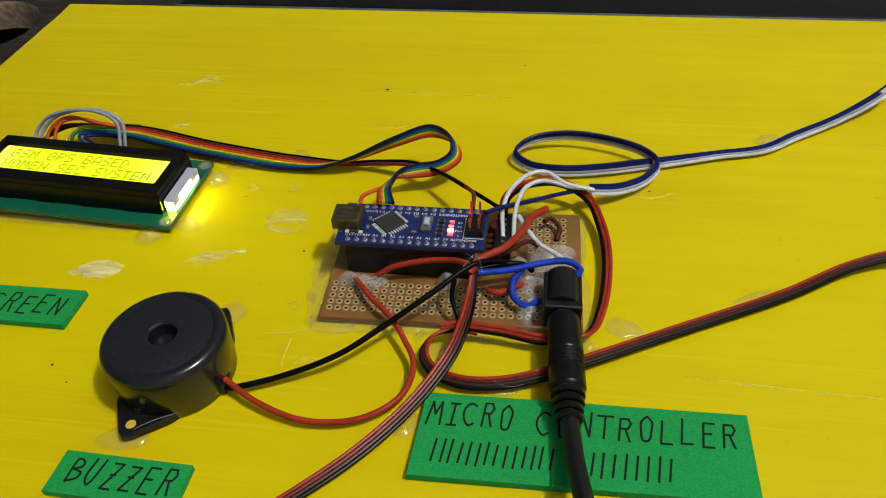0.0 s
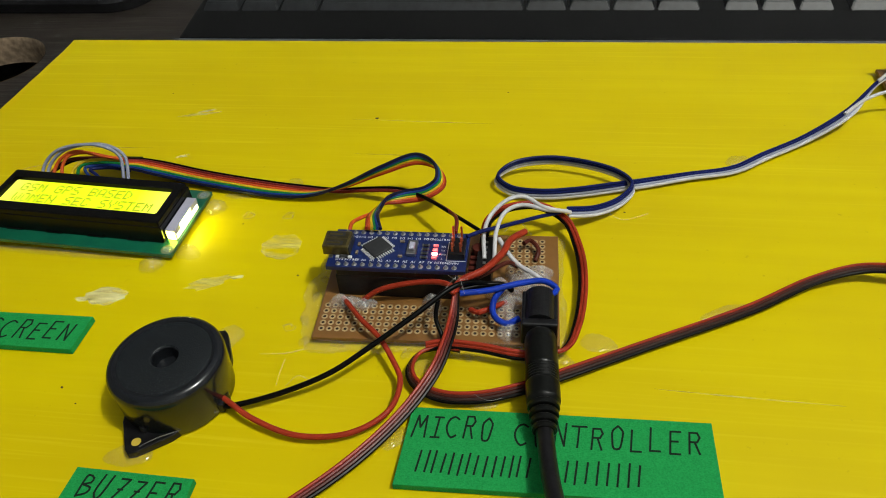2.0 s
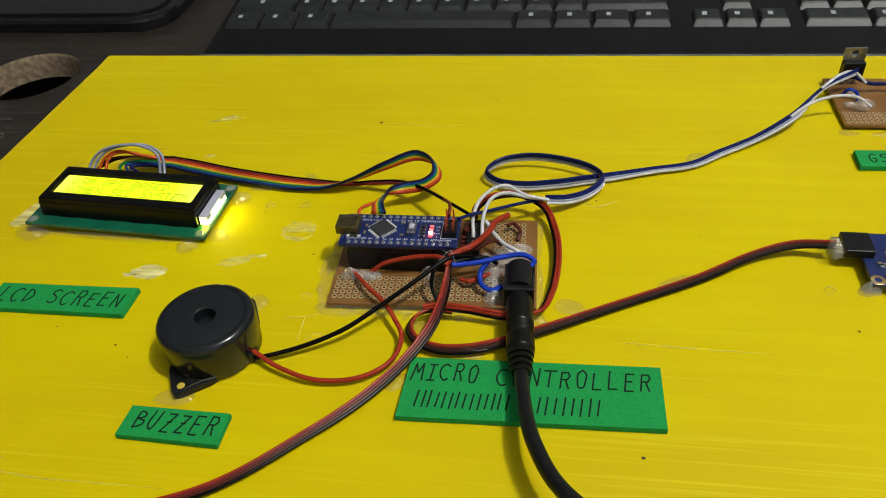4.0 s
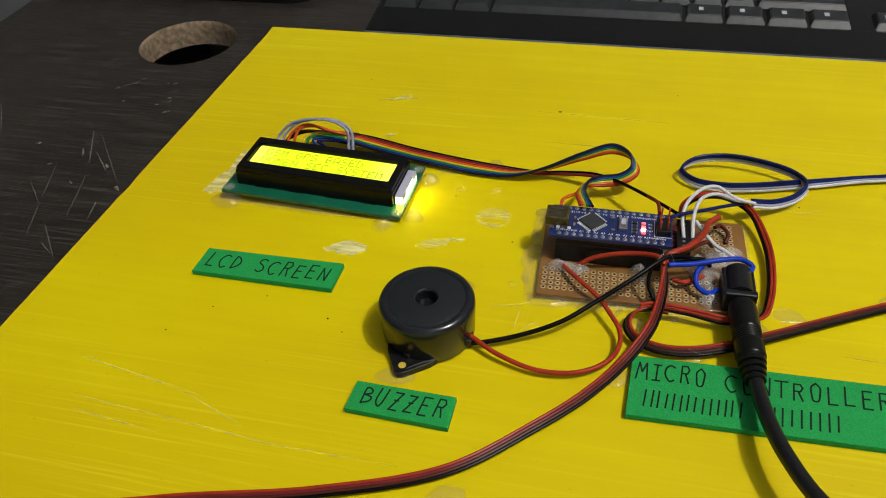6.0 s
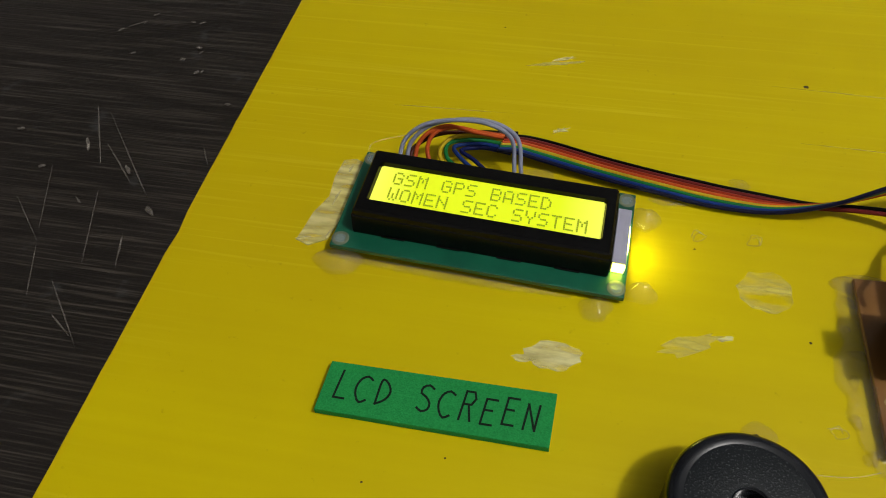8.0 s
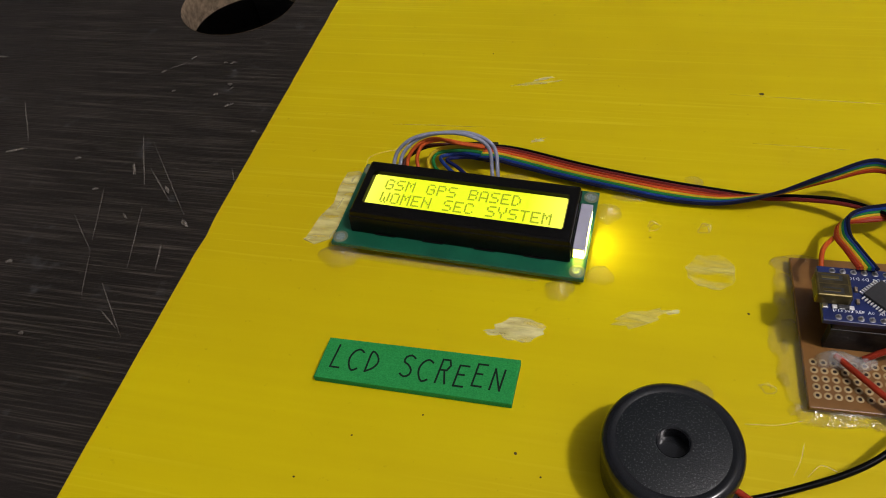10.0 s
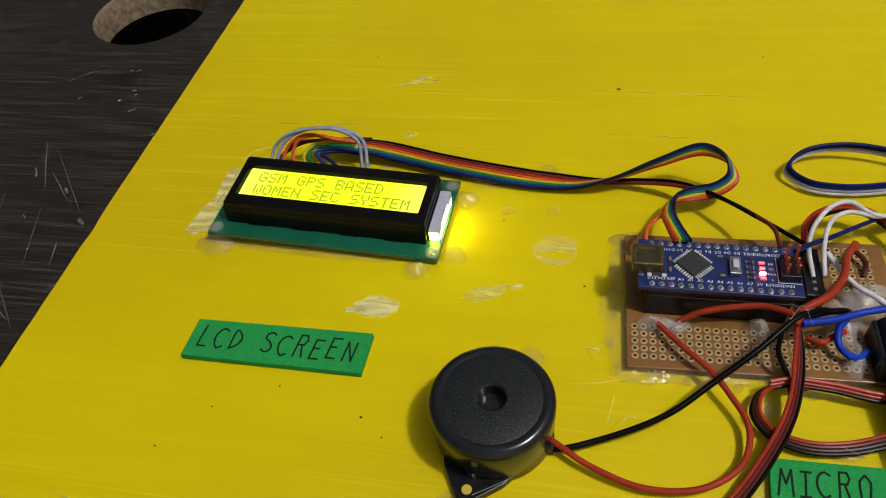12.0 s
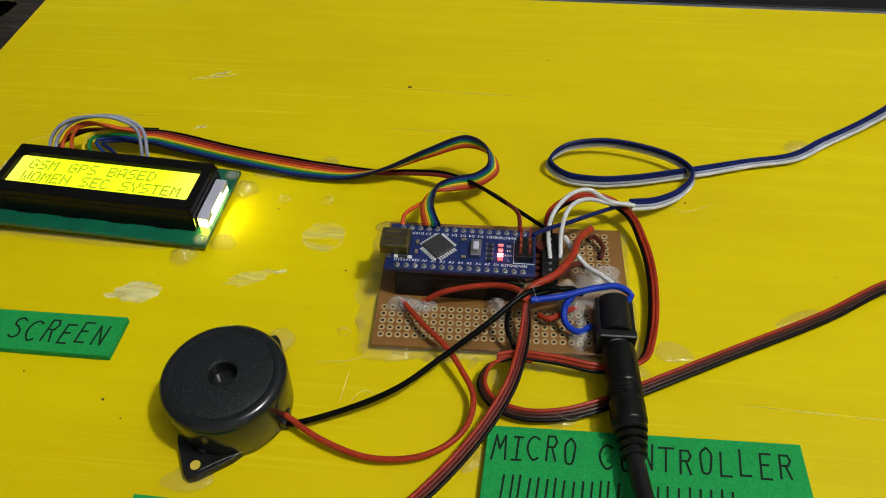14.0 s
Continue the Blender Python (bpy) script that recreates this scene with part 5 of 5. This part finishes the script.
# ---- keyboard ----


def keycap_mesh(w):
    b = bmesh.new()
    x0, x1, y0, y1 = -w / 2 + 0.7, w / 2 - 0.7, -8.4, 8.6
    low = [b.verts.new(v) for v in ((x0, y0, 0), (x1, y0, 0), (x1, y1, 0), (x0, y1, 0))]
    high = [b.verts.new(v) for v in ((x0 + 1.7, y0 + 3.7, 3.1), (x1 - 1.7, y0 + 3.7, 3.1), (x1 - 1.7, y1 - 1.6, 3.2), (x0 + 1.7, y1 - 1.6, 3.2))]
    for k in range(4):
        b.faces.new((low[k], low[(k + 1) % 4], high[(k + 1) % 4], high[k]))
    b.faces.new(high)
    bmesh.ops.bevel(b, geom=[e for e in b.edges if e.verts[0].co.z + e.verts[1].co.z > 3], offset=0.45, segments=2, affect="EDGES")
    bmesh.ops.scale(b, vec=(MM,) * 3, verts=b.verts)
    me = bpy.data.meshes.new("keycap")
    b.to_mesh(me)
    b.free()
    me.materials.append(KEYCAP)
    return me


def keyboard():
    top = thing("keyboard", "black desktop keyboard with pale key legends, standing behind the yellow board", "keyboard", -163, 353.6, DZ, 6.0, 0, 0.0)
    U = 18.2
    case = box(0, 430, 0, 182, 1.0, 17.0, 1.6)
    part("case", case, KEYCASE, top, "matt black case")
    part("front_rim", sweep(glide([(1, 0.6, 17.6), (140, 0.6, 17.6), (290, 0.6, 17.6), (429, 0.6, 17.6)], 20), 2.4, 12), RIM_SHEEN, top, "smooth front rim with its highlight painted in grey", smooth=True)
    part("palm_rail", box(2, 428, 4.4, 32.0, 16.9, 18.2, 0.9), KEYCASE, top)
    caps = {}
    legend = bpy.data.meshes.new("legend")
    legend.from_pydata([(-0.0032, 0.0005, 0), (-0.0005, 0.0005, 0), (-0.0005, 0.0042, 0), (-0.0032, 0.0042, 0)], [], [(0, 1, 2, 3)])
    legend.materials.append(LEGEND)
    rows = [("1.25 1.25 1.25 6.25 1.25 1.25 1.25 1.25", 0), ("2.25 1 1 1 1 1 1 1 1 1 1 2.75", 1), ("1.75 1 1 1 1 1 1 1 1 1 1 1 2.25", 2),
            ("1.5 1 1 1 1 1 1 1 1 1 1 1 1 1.5", 3), ("1 1 1 1 1 1 1 1 1 1 1 1 1 2", 4), ("1 -1 1 1 1 1 -0.5 1 1 1 1 -0.5 1 1 1 1", 5.5)]
    blocks = [(4.0, rows), (4.0 + 15.6 * U, [("1 1 1", 0), ("-1 1", 1), ("1 1 1", 3), ("1 1 1", 4), ("1 1 1", 5.5)]),
              (4.0 + 18.96 * U, [("2 1", 0), ("1 1 1 1", 1), ("1 1 1", 2), ("1 1 1 1", 3), ("1 1 1 1", 4)])]
    for start, lines in blocks:
        for line, row in lines:
            x = start
            for word in line.split():
                w = float(word)
                if w > 0:
                    if w not in caps:
                        caps[w] = keycap_mesh(w * U)
                    key = share("key", caps[w], top, "", pose((x + w * U / 2) * MM, (42.4 + 18.2 * row) * MM, 16.9 * MM))
                    if w != 6.25:
                        share("legend", legend, key, "pale printed mark", pose(0, -0.0008, 0.0033))
                x += abs(w) * U


# blue-grey over a black case: the rim's highlight is put into its colour
RIM_SHEEN = material("rim_highlight", (0.05, 0.056, 0.066), 0.3, colour2=(0.10, 0.11, 0.125), scale=60)
keyboard()

# ---- glossy black stand base behind the cable hole ----


def stand_base():
    top = thing("stand_base", "glossy black plastic stand base with rounded corner", "stand", -318, 493, DZ)
    pts = []
    for cx, cy, a0 in ((70, -40, -90), (70, 60, 0), (-110, 60, 90), (-110, -40, 180)):
        for k in range(9):
            a = radians(a0 + 90 * k / 8)
            pts.append((cx + 26 * math.cos(a), cy + 26 * math.sin(a)))
    part("plate", slab(pts, 0, 9.0, 3.0), GLOSS, top, "glossy black plate")
    part("rim", slab([(x * 0.93 - 1, y * 0.9 + 0.5) for x, y in pts], 9.0, 11.0, 0.8), GLOSS, top)


stand_base()


# ---- fine glue threads ----
for k, pts in enumerate(([(-72, 103, 1.2), (-64, 106.5, 4.0), (-58, 111, 3.0), (-50.5, 118, 2.4)], [(-36, 127.5, 3.6), (-35, 130, 6.5), (-34.2, 134, 8.0)], [(-33, 127.4, 3.8), (-30, 130.4, 5.0), (-26.5, 129.6, 4.6)],
                         [(-46, 141.5, 0.2), (-38, 142.4, 0.3), (-32, 144.4, 0.6)], [(11, 163, 17), (14, 160, 18.2), (17, 162, 16.8)], [(10.5, 158, 16), (14, 162, 17.6), (16.5, 157.5, 15)],
                         [(26, 190, 12), (30, 196, 12.5), (35, 193, 9)], [(22, 128, 5), (26, 126, 5.4), (30, 129, 3.0)], [(58, 216, 4), (66, 212, 1.4), (76, 217, 0.3)], [(-168, 214, 9), (-170, 222, 8), (-160, 231, 5), (-148, 236, 3)])):
    tagged(part("glue_thread", sweep(glide(pts, 0.6), 0.07, 5), GLUE_MILKY, smooth=True), "fine hair-like thread of dried glue", "glue", "glue threads")
for k, (x, y, turn) in enumerate(((-40.5, 152.6, 10), (-71, 207.5, 40), (-56.5, 208, -30), (148, 168, 0))):
    g = random.Random(k + 3)
    pts = [(3.0 * math.cos(j * 1.1) * g.uniform(0.3, 1.0), 2.6 * math.sin(j * 1.1) * g.uniform(0.3, 1.0), 0.25 + 0.5 * (j % 2)) for j in range(9)]
    tagged(part("glue_thread", sweep(glide(pts, 0.4), 0.16, 6), GLUE, None, "", pose(x * MM, y * MM, 0, 0, 0, turn), True), "curled squiggle of dried glue on the board", "glue", "glue threads")
